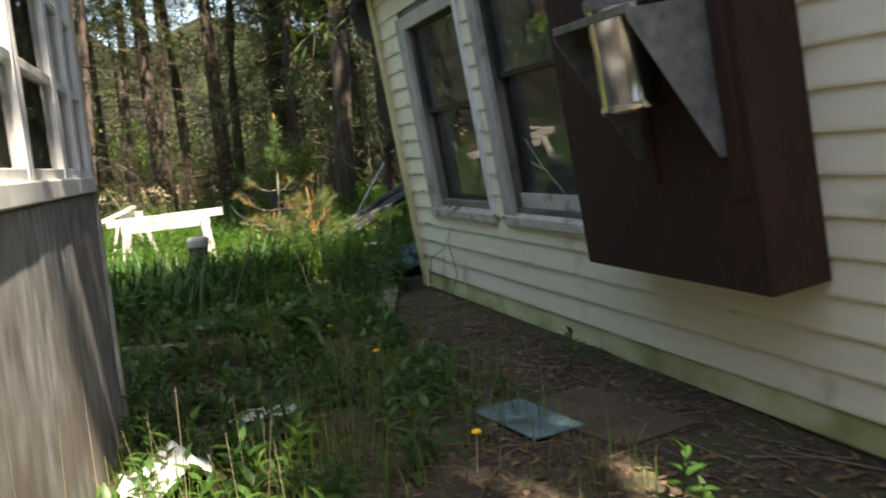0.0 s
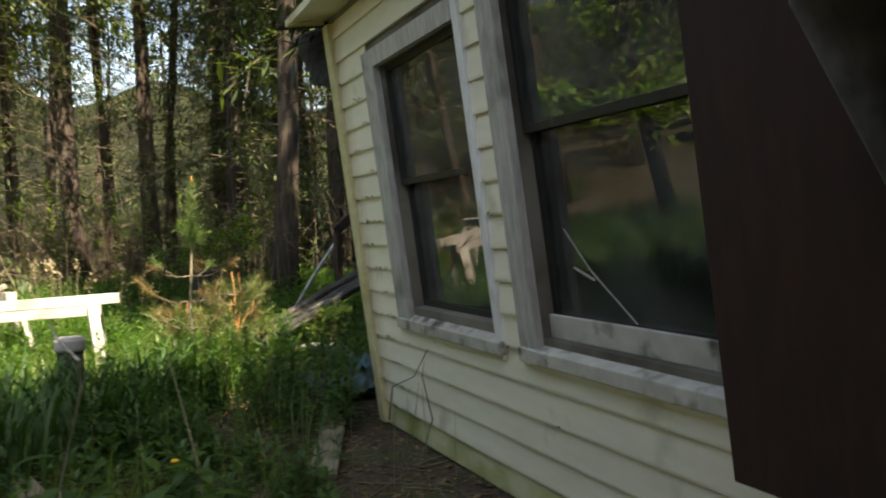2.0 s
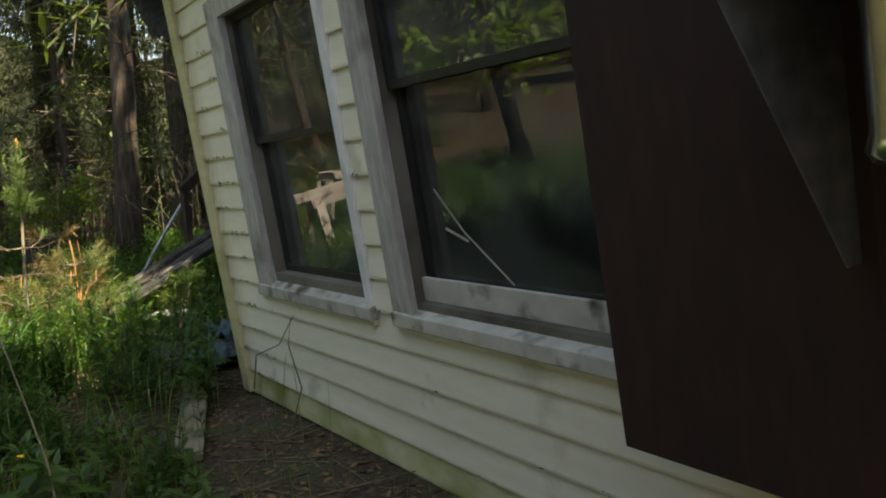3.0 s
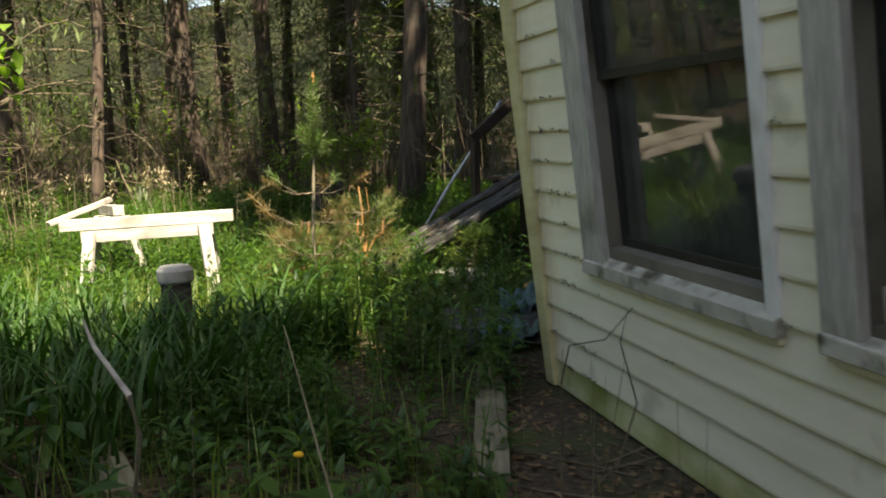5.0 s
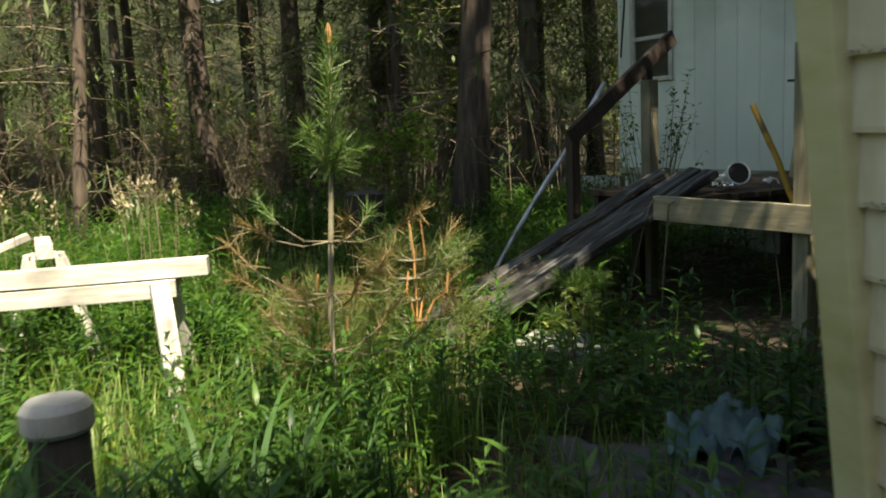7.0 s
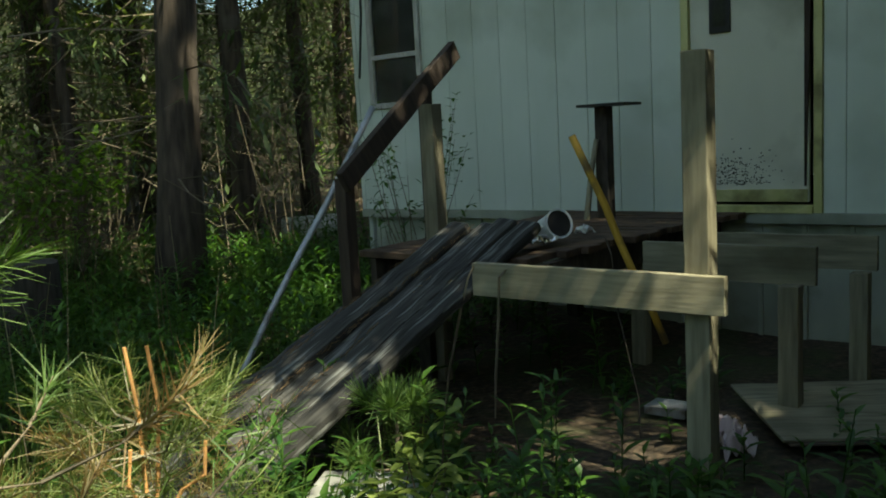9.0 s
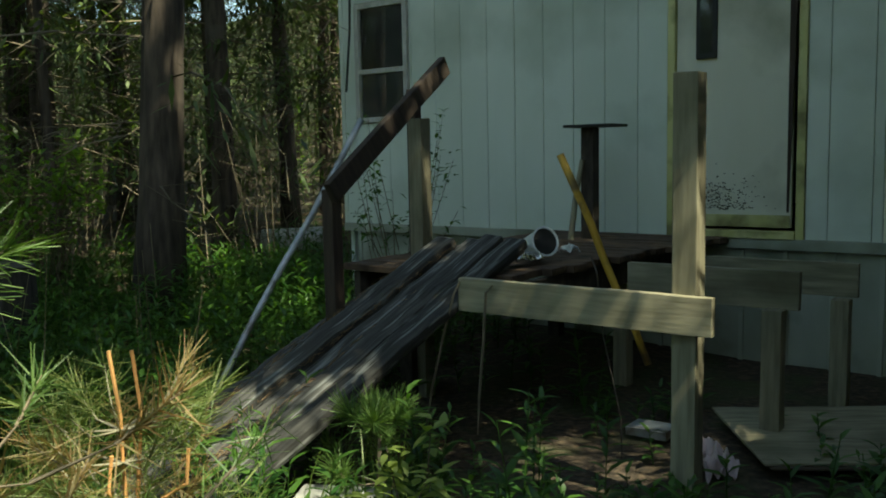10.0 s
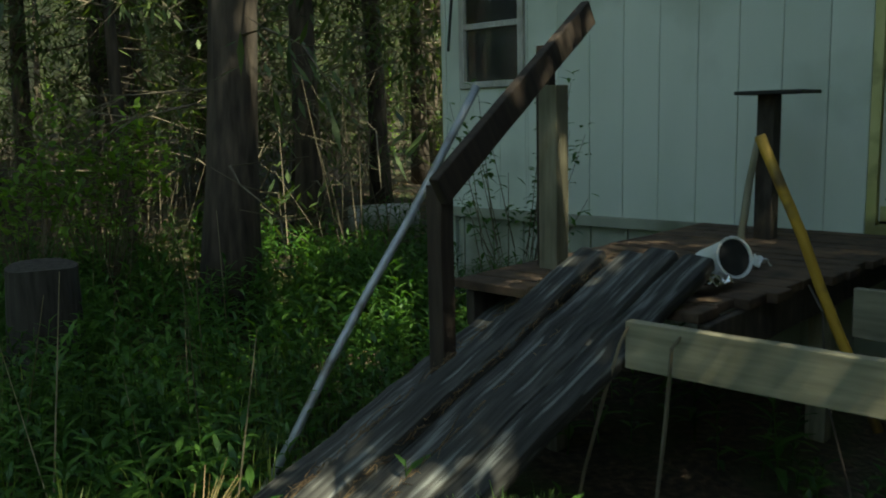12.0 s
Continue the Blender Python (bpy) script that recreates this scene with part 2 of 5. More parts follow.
M_PINK = surface("pale_pink_insulation", (0.42, 0.32, 0.34), (0.60, 0.48, 0.50), 9.0, rough=0.95, relief=0.5)
M_STONE = surface("grey_slab", (0.24, 0.24, 0.23), (0.44, 0.44, 0.42), 8.0, rough=0.9, relief=0.5, stain=(0.10, 0.11, 0.06))
M_CARD = surface("wet_cardboard", (0.045, 0.032, 0.022), (0.10, 0.072, 0.05), 5.0, rough=0.9, relief=0.3)
M_STUMP = surface("grey_stump", (0.014, 0.012, 0.010), (0.05, 0.045, 0.04), 9.0, (4, 4, 0.5), 0.95, 0.7)


def ground_material():
    m, nt, b, _ = material("forest_floor")
    n1, n2, n3 = noise_tex(nt, 26.0, detail=8.0), noise_tex(nt, 2.2, detail=6.0), noise_tex(nt, 90.0, detail=3.0)
    base = ramp(nt, n1.outputs[0], [(0.3, (0.014, 0.010, 0.006)), (0.52, (0.050, 0.034, 0.021)), (0.72, (0.12, 0.082, 0.052))]).outputs[0]
    moss = ramp(nt, n3.outputs[0], [(0.3, (0.022, 0.034, 0.009)), (0.7, (0.06, 0.075, 0.022))]).outputs[0]
    f = ramp(nt, n2.outputs[0], [(0.48, (0, 0, 0)), (0.66, (1, 1, 1))]).outputs[0]
    nt.links.new(mix(nt, f, base, moss), b.inputs["Base Color"])
    b.inputs["Roughness"].default_value = 0.95
    bump(nt, b, n1.outputs[0], 0.8, 0.02)
    return m


M_GROUND = ground_material()


# ---- mesh helpers ----
def part(name, bm, mat, parent=None, label="", m=None, smooth=False):
    """Links a bmesh as one mesh object, under a thing or a part."""
    me = bpy.data.meshes.new(name)
    bm.to_mesh(me)
    bm.free()
    me.materials.append(mat)
    if smooth:
        me.shade_smooth()
    ob = new(name, me)
    if m is not None:
        ob.matrix_basis = m
    if parent:
        ob.parent = parent
    if label:
        ob["label"] = label
    return ob


def empty(name, m, label, category, group="", kind=""):
    ob = new(name)
    ob.matrix_basis = m
    return tagged(ob, label, category, group, kind)


def box(x0, x1, y0, y1, z0, z1, bevel=0.0, bm=None):
    bm = bm or bmesh.new()
    r = bmesh.ops.create_cube(bm, size=1)
    bmesh.ops.transform(bm, verts=r["verts"], matrix=Matrix.Translation(((x0 + x1) / 2, (y0 + y1) / 2, (z0 + z1) / 2)) @ Matrix.Diagonal((x1 - x0, y1 - y0, z1 - z0, 1)))
    if bevel:
        edges = list({e for v in r["verts"] for e in v.link_edges})
        bmesh.ops.bevel(bm, geom=edges, offset=bevel, segments=2, affect="EDGES", profile=0.6)
    return bm


def cut_box(x0, x1, y0, y1, z0, z1, cuts=6, rough=0.004, bevel=0.006):
    """A worn board: a bevelled box, cut along its length and made uneven. Length runs along x."""
    bm = box(x0, x1, y0, y1, z0, z1, bevel)
    for i in range(1, cuts):
        x = x0 + (x1 - x0) * i / cuts
        bmesh.ops.bisect_plane(bm, geom=bm.verts[:] + bm.edges[:] + bm.faces[:], plane_co=(x, 0, 0), plane_no=(1, 0, 0))
    for v in bm.verts:
        v.co += noise.noise_vector(v.co * 7.0 + Vector((x0 * 9, y0 * 5, z0 * 3))) * rough
    return bm


def tube(points, radii, sides=8, bm=None, caps=True):
    """A round bar through points, with a radius at each."""
    bm = bm or bmesh.new()
    points = [Vector(p) for p in points]
    rings = []
    for i, p in enumerate(points):
        d = (points[min(i + 1, len(points) - 1)] - points[max(i - 1, 0)]).normalized()
        q = d.to_track_quat("Z", "Y")
        r = radii[i] if isinstance(radii, (list, tuple)) else radii
        rings.append([bm.verts.new(p + q @ Vector((r * math.cos(a * math.tau / sides), r * math.sin(a * math.tau / sides), 0))) for a in range(sides)])
    for a, b in zip(rings, rings[1:]):
        for k in range(sides):
            bm.faces.new((a[k], a[(k + 1) % sides], b[(k + 1) % sides], b[k]))
    if caps:
        bm.faces.new(rings[0][::-1])
        bm.faces.new(rings[-1])
    return bm


def prism(outline, depth, bm=None):
    """A plate: an outline in x and z, with a thickness along y."""
    bm = bm or bmesh.new()
    a = [bm.verts.new((x, 0, z)) for x, z in outline]
    b = [bm.verts.new((x, depth, z)) for x, z in outline]
    bm.faces.new(a)
    bm.faces.new(b[::-1])
    for k in range(len(a)):
        j = (k + 1) % len(a)
        bm.faces.new((a[k], b[k], b[j], a[j]))
    bmesh.ops.recalc_face_normals(bm, faces=bm.faces[:])
    return bm


class Batch:
    """Many small pieces in one mesh, from numpy arrays."""

    def __init__(self):
        self.v, self.f, self.n = [], [], 0

    def add(self, verts, faces):
        self.v.append(np.asarray(verts, float))
        self.f.append(np.asarray(faces, int) + self.n)
        self.n += len(verts)

    def make(self, name, mat):
        v = np.concatenate(self.v)
        f = np.concatenate(self.f)
        me = bpy.data.meshes.new(name)
        me.vertices.add(len(v))
        me.vertices.foreach_set("co", v.astype(np.float32).ravel())
        k = f.shape[1]
        me.loops.add(f.size)
        me.loops.foreach_set("vertex_index", f.astype(np.int32).ravel())
        me.polygons.add(len(f))
        me.polygons.foreach_set("loop_start", np.arange(0, f.size, k, dtype=np.int32))
        me.update(calc_edges=True)
        me.validate()
        me.materials.append(mat)
        return me


rng = np.random.default_rng(5)


def turn_z(v, a):
    c, s = math.cos(a), math.sin(a)
    return v @ np.array([[c, s, 0], [-s, c, 0], [0, 0, 1]])


def leaf(length, width, droop=0.3, fold=0.25):
    """One pointed leaf along +x, folded at its rib: 4 quads."""
    xs, ws = np.array([0, 0.35, 0.72, 1.0]), np.array([0.12, 1.0, 0.7, 0.04])
    v = []
    for x, w in zip(xs, ws):
        z = -droop * length * x * x
        v += [(x * length, -w * width / 2, z + fold * w * width / 2), (x * length, 0, z), (x * length, w * width / 2, z + fold * w * width / 2)]
    f = []
    for i in range(3):
        for k in range(2):
            a = i * 3 + k
            f.append((a, a + 1, a + 4, a + 3))
    return np.array(v), np.array(f)


def pitch_leaf(v, pitch, yaw, at):
    c, s = math.cos(pitch), math.sin(pitch)
    w = v @ np.array([[c, 0, s], [0, 1, 0], [-s, 0, c]])
    return turn_z(w, yaw) + np.asarray(at)


def blade(length, width, lean, segments=4):
    """An arching grass blade from the origin, towards +x."""
    v, x, z, a = [], 0.0, 0.0, math.radians(86)
    for i in range(segments + 1):
        w = width * (1 - (i / segments) ** 2 * 0.95) / 2
        v += [(x, -w, z), (x, w, z)]
        x += math.cos(a) * length / segments
        z += math.sin(a) * length / segments
        a -= lean / segments * (0.6 + 0.8 * i / segments)
    return np.array(v), np.array([(2 * i, 2 * i + 1, 2 * i + 3, 2 * i + 2) for i in range(segments)])


def spike(p0, p1, r):
    """A thin three-sided twig: quads only."""
    p0, p1 = np.asarray(p0, float), np.asarray(p1, float)
    d = (p1 - p0) / (np.linalg.norm(p1 - p0) + 1e-9)
    a = np.cross(d, (0.3, 0.2, 1.0) if abs(d[2]) < 0.9 else (1.0, 0, 0))
    a /= np.linalg.norm(a)
    b = np.cross(d, a)
    ring = [math.cos(k * 2.094) * a + math.sin(k * 2.094) * b for k in range(3)]
    v = [p0 + r * q for q in ring] + [p1 + 0.35 * r * q for q in ring]
    return np.array(v), np.array([(0, 1, 4, 3), (1, 2, 5, 4), (2, 0, 3, 5)])


# ---- ground ----
def ground_z(x, y):
    z = 0.0 + 0.010 * max(0.0, y - 7.0) + 0.022 * max(0.0, y - 12.5)
    z += 0.05 * noise.noise(Vector((x * 0.45, y * 0.45, 3.0))) + 0.02 * noise.noise(Vector((x * 2.1, y * 2.1, 7.0)))
    return z + (0.9 * noise.noise(Vector((x * 0.03, y * 0.03, 1.0))) * min(1.0, max(0.0, (abs(x) + abs(y - 8) - 16) / 40)))


def build_ground():
    def axis(a, b, step):
        near = list(np.arange(a, b + 1e-6, step))
        lo, hi, s = [], [], step
        x0, x1 = a, b
        while x1 < 260:
            s *= 1.22
            x0, x1 = x0 - s, x1 + s
            lo.append(x0)
            hi.append(x1)
        return lo[::-1] + near + hi
    xs, ys = axis(-7, 5, 0.12), axis(-2, 18, 0.12)
    v = [(x, y, ground_z(x, y)) for y in ys for x in xs]
    w = len(xs)
    f = [(j * w + i, j * w + i + 1, (j + 1) * w + i + 1, (j + 1) * w + i) for j in range(len(ys) - 1) for i in range(w - 1)]
    b = Batch()
    b.add(v, f)
    me = b.make("ground", M_GROUND)
    me.shade_smooth()
    return tagged(new("ground", me), "uneven brown forest soil with moss and leaf litter", "ground", kind="structure")


build_ground()

# ---- the leaning house ----
HU, HV, HN = Vector((0.3202, -0.9473, 0)), Vector((-0.1026, -0.0347, 0.9941)), Vector((-0.9418, -0.3183, -0.1083))
HOUSE = Matrix(((HU.x, -HN.x, HV.x, 0.0252), (HU.y, -HN.y, HV.y, 8.08), (HU.z, -HN.z, HV.z, 0.0), (0, 0, 0, 1)))
LAP, HL, HH = 0.1465, 9.2, 2.60
W1 = (0.795, 2.155, 0.695, 2.29)     # outer trim: x from, x to, z from, z to
W2 = (2.345, 3.80, 0.70, 2.45)


def wall_plate(x0, x1, z0, z1, holes, y0, y1):
    """A wall with openings through it, of boxes butted end to end."""
    bm = bmesh.new()
    holes = sorted(holes)
    x = x0
    for a, b, c, d in holes:
        box(x, a, y0, y1, z0, z1, bm=bm)
        box(a, b, y0, y1, z0, c, bm=bm)
        box(a, b, y0, y1, d, z1, bm=bm)
        x = b
    box(x, x1, y0, y1, z0, z1, bm=bm)
    return bm


def lap_course(x0, x1, z0, z1, drop0=0.0, drop1=0.0):
    """One siding course: a wedge, proud at its lower edge."""
    bm = bmesh.new()
    n = max(1, round((x1 - x0) / 0.5))
    rows = []
    for i in range(n + 1):
        x = x0 + (x1 - x0) * i / n
        w = 0.0016 * noise.noise(Vector((x * 2.3, z0 * 4, 0)))
        zb = z0 + drop0 + (drop1 - drop0) * i / n
        rows.append([bm.verts.new(p) for p in ((x, 0.0, zb), (x, -0.021 + w, zb), (x, -0.022 + w, zb + 0.012), (x, -0.005, z1), (x, 0.0, z1))])
    for a, b in zip(rows, rows[1:]):
        for k in range(4):
            bm.faces.new((a[k], b[k], b[k + 1], a[k + 1]))
    bm.faces.new(rows[0])
    bm.faces.new(rows[-1][::-1])
    bmesh.ops.recalc_face_normals(bm, faces=bm.faces[:])
    return bm


H1 = (0.985, 2.095, 0.82, 2.19)     # glazed openings
H2 = (2.49, 3.70, 0.80, 2.38)
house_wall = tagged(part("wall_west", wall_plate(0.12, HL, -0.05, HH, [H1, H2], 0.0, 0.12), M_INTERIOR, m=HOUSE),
                    "leaning cream vinyl-clad wall with mildew and green algae", "wall", kind="structure")
for k in range(18):
    z0 = 0.003 + k * LAP
    z1, zc = min(z0 + LAP, HH), z0 + LAP / 2
    if z0 > HH - 0.02:
        break
    spans, x = [], 0.235
    for a, b, c, d in (W1, W2):
        if c < zc < d:
            spans.append((x, a))
            x = b
    spans.append((x, HL))
    for a, b in spans:
        if b - a > 0.03:
            part("siding_course", lap_course(a, b, z0, z1, *((0.0, 0.03) if k == 0 else (0, 0))), M_SIDING_LOW if k < 1 else M_SIDING, house_wall)
part("corner_trim", box(0.115, 0.235, -0.046, 0.10, 0.0, HH, 0.012), M_CORNER, house_wall, "yellowed vinyl corner post")

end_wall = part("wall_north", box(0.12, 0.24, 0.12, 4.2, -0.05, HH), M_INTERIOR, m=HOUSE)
tagged(end_wall, "plain cream siding end wall of the leaning house", "wall", kind="structure")
for k in range(17):
    z0 = 0.003 + k * LAP
    bm = lap_course(0.0, 4.1, z0, z0 + LAP)
    bmesh.ops.transform(bm, verts=bm.verts[:], matrix=Matrix.Translation((0.12, 4.2, 0)) @ Matrix.Rotation(radians(-90), 4, "Z"))
    part("siding_course", bm, M_SIDING, end_wall)
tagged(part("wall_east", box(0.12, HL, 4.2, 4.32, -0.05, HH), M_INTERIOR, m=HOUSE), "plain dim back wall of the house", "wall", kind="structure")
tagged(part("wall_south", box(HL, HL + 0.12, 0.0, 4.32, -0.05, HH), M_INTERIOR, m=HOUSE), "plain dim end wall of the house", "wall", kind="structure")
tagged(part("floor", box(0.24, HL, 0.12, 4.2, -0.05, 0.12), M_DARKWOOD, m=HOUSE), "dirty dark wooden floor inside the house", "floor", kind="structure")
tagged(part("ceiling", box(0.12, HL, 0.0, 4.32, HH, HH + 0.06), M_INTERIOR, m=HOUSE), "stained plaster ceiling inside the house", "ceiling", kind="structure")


def roof():
    bm = prism([(0, 0), (4.9, 0.0), (2.45, 0.65)], HL + 0.65)
    bmesh.ops.transform(bm, verts=bm.verts[:], matrix=HOUSE @ Matrix.Translation((-0.3, -0.25, HH + 0.085)) @ Matrix(((0, 1, 0, 0), (1, 0, 0, 0), (0, 0, 1, 0), (0, 0, 0, 1))))
    bmesh.ops.recalc_face_normals(bm, faces=bm.faces[:])
    r = tagged(part("roof", bm, M_ROOF), "low dark felt roof with a torn overhang", "roof", kind="structure")
    part("soffit", box(0.0, HL, -0.25, -0.002, HH + 0.04, HH + 0.082), M_SIDING, r, "pale boxed soffit", m=HOUSE)
    bm = bmesh.new()
    bmesh.ops.create_grid(bm, x_segments=10, y_segments=10, size=0.5)
    for v in bm.verts:
        x, y = v.co.x, v.co.y
        v.co = Vector((-0.20 + x * 0.60 + (0.5 - y) * 0.10 + 0.05 * noise.noise(Vector((x * 4, y * 4, 1))), 0.02 + 0.10 * math.sin(x * 5 + y * 3), HH + 0.09 - (0.5 - y) * (0.42 + 0.16 * x + 0.16 * noise.noise(Vector((x * 5, 2, 0))))))
    bmesh.ops.solidify(bm, geom=bm.faces[:], thickness=0.006)
    part("torn_flap", bm, M_ROOF, r, "torn roofing felt hanging from the overhang", m=HOUSE)


roof()


def house_window(name, outer, hole, mid, label):
    """A double-hung window: trim boards, sill, black sashes, two panes."""
    x0, x1, z0, z1 = outer
    a, b, c, d = hole
    win = empty(name, HOUSE, label, "window", kind="structure")
    part("trim_board", box(x0, a, -0.040, 0.0, z0 + 0.062, z1, 0.004), M_TRIM, win)
    part("trim_board", box(b, x1, -0.034, 0.0, z0 + 0.062, z1, 0.004), M_WHITE if name == "window_1" else M_TRIM, win)
    part("head_trim", box(a, b, -0.040, 0.0, d, z1, 0.004), M_TRIM, win)
    bm = cut_box(x0, x1, -0.052, 0.10, z0, c - 0.002, 12, 0.002)
    for v in bm.verts:
        if v.co.y < -0.03 and v.co.z > z0 + 0.04:
            v.co.z -= c - z0 - 0.062
        elif v.co.y < 0.02 and v.co.z > z0 + 0.04:
            v.co.z -= 0.02
    part("window_sill", bm, M_SILL, win, "dirt-stained sloping sill")
    part("drip_strip", box(x0 + 0.01, x1 - 0.01, -0.034, 0.0, z0 - 0.024, z0 - 0.002, 0.003), M_SIDING, win)
    for nm, y, lo, hi in (("upper_sash", 0.030, mid - 0.02, d), ("lower_sash", 0.062, c, mid + 0.02)):
        w = 0.035
        bm = box(a, a + w, y, y + 0.03, lo, hi, 0.003)
        box(b - w, b, y, y + 0.03, lo, hi, 0.003, bm=bm)
        box(a + w, b - w, y, y + 0.03, lo, lo + w, 0.003, bm=bm)
        box(a + w, b - w, y, y + 0.03, hi - w, hi, 0.003, bm=bm)
        sash = part(nm, bm, M_SASH, win)
        pane = part("pane", box(a + w, b - w, y + 0.013, y + 0.017, lo + w, hi - w), M_GLASS, sash)
        pane.visible_shadow = False
    return win


house_window("window_1", W1, H1, 1.535, "double-hung window with black sashes and grey weathered trim")
w2 = house_window("window_2", W2, H2, 1.655, "large double-hung window with a cracked dirty lower pane")
part("bottom_rail", box(H2[0], H2[1], 0.038, 0.060, 0.80, 0.895, 0.004), M_SILL, w2, "dirty grey-white bottom rail")
# thin pale strips stand in for bright glints along the cracks
for (x0, z0), (x1, z1), wd in (((2.64, 1.24), (2.80, 1.08), 0.006), ((2.80, 1.08), (3.06, 0.90), 0.005), ((2.68, 1.09), (2.82, 1.045), 0.010)):
    bm = box(0, math.hypot(x1 - x0, z1 - z0), -0.001, 0.001, -wd / 2, wd / 2)
    part("crack_tape", bm, M_TRIM, w2, "pale strip standing in for a glint on the cracked pane", m=pose(x0, 0.072, z0) @ Matrix.Rotation(-math.atan2(z1 - z0, x1 - x0), 4, "Y"))

# ---- inside the house ----
def leaning_board(x0, z0, x1, z1, y, w, mat, label, name="leaning_board"):
    bm = cut_box(0, math.hypot(x1 - x0, z1 - z0), -w / 2, w / 2, -0.012, 0.012, 5, 0.003)
    m = HOUSE @ pose(x0, y, z0) @ Matrix.Rotation(-math.atan2(z1 - z0, x1 - x0), 4, "Y") @ Matrix.Rotation(radians(70), 4, "X")
    tagged(part(name, bm, mat, m=m), label, "board")


leaning_board(2.62, 0.95, 3.12, 0.60, 0.30, 0.035, M_ORANGE, "splintered pale stick leaning inside the window", "broken_stick")
leaning_board(1.15, 0.20, 1.38, 1.45, 0.55, 0.10, M_ORANGE, "pale plank leaning inside the room")
leaning_board(1.62, 0.20, 1.30, 1.25, 0.75, 0.08, M_GREYWOOD, "grey plank leaning inside the room")


def clutter(name, x, y, z, sx, sy, sz, rz, mat, label, category):
    bm = box(-sx / 2, sx / 2, -sy / 2, sy / 2, 0, sz, 0.012)
    for v in bm.verts:
        v.co += noise.noise_vector(v.co * 5 + Vector((x, y, z))) * 0.02
    tagged(part(name, bm, mat, m=HOUSE @ pose(x, y, z, 0, 0, rz)), label, category)


clutter("wooden_table", 2.2, 1.2, 0.12, 1.5, 0.7, 0.72, 4, M_DARKWOOD, "dark wooden cabinet under clutter inside the house", "cabinet")
clutter("cardboard_box", 1.7, 1.0, 0.84, 0.38, 0.3, 0.26, 20, M_CARD, "sagging brown cardboard box on the dark cabinet", "box")
clutter("cardboard_box", 2.55, 1.1, 0.84, 0.3, 0.3, 0.2, -14, M_CARD, "small brown cardboard box on the dark cabinet", "box")
clutter("rag_heap", 3.1, 0.7, 0.12, 0.8, 0.5, 0.5, 30, M_RAG, "heap of grey rags and rubbish on the floor", "rubbish")
clutter("teal_door_panel", 1.9, 3.9, 0.12, 0.8, 0.05, 2.0, 3, M_TEAL, "pale teal door panel leaning on the far wall", "door panel")

# ---- brown flue box on the house ----
def flue_box():
    t = empty("flue_box", HOUSE @ pose(3.90, 0, 0), "dark brown plywood flue chase fixed to the siding", "chase")
    w, d, z0, z1 = 1.31, 0.275, 0.65, 2.62
    part("front_panel", box(0, w, -d, -d + 0.018, z0, z1, 0.003), M_BROWN, t)
    part("side_panel", box(0, 0.018, -d + 0.018, -0.023, z0, z1), M_BROWN, t)
    part("side_panel", box(w - 0.018, w, -d + 0.018, -0.023, z0, z1), M_BROWN, t)
    part("bottom_panel", box(0.018, w - 0.018, -d + 0.018, -0.023, z0, z0 + 0.018), M_BROWN, t)
    part("batten", box(0.70, 0.74, -d - 0.02, -d, 1.05, 1.72, 0.003), M_BROWN, t)
    part("batten", box(1.20, 1.27, -d - 0.02, -d, 1.00, z1, 0.003), M_BROWN, t)
    br = part("bracket", box(0.655, 1.19, -d - 0.32, -d - 0.30, 1.69, 1.72, 0.003), M_GALV, t, "galvanised flue support bracket")
    for x in (0.655, 1.185):
        bm = prism([(0, 1.15), (0.0, 1.70), (0.32, 1.70), (0.32, 1.67), (0.04, 1.15)], 0.004)
        bmesh.ops.transform(bm, verts=bm.verts[:], matrix=Matrix.Translation((x, -d, 0)) @ Matrix.Rotation(radians(-90), 4, "Z"))
        part("side_plate", bm, M_GALV, br)
    part("shelf_plate", box(0.66, 1.184, -d - 0.30, -d, 1.70, 1.706), M_GALV, br)
    p = tube([(0.945, -d - 0.20, z) for z in (1.36, 1.375, 1.40, 1.62, 1.64, 1.90, 2.6, 3.4)], [0.110, 0.119, 0.112, 0.112, 0.116, 0.112, 0.112, 0.112], 28)
    pipe = part("flue_pipe", p, M_STEEL, t, "shiny stainless steel flue pipe", smooth=True)
    part("pipe_band", tube([(0.945, -d - 0.20, 1.735), (0.945, -d - 0.20, 1.775)], 0.120, 28), M_GALV, pipe)


flue_box()

# ---- shed with the white windows ----
SHED = Matrix(((0.271, 0.963, 0, -1.46), (-0.963, 0.271, 0, 4.38), (0, 0, 1, 0), (0, 0, 0, 1)))
SILL = 1.23


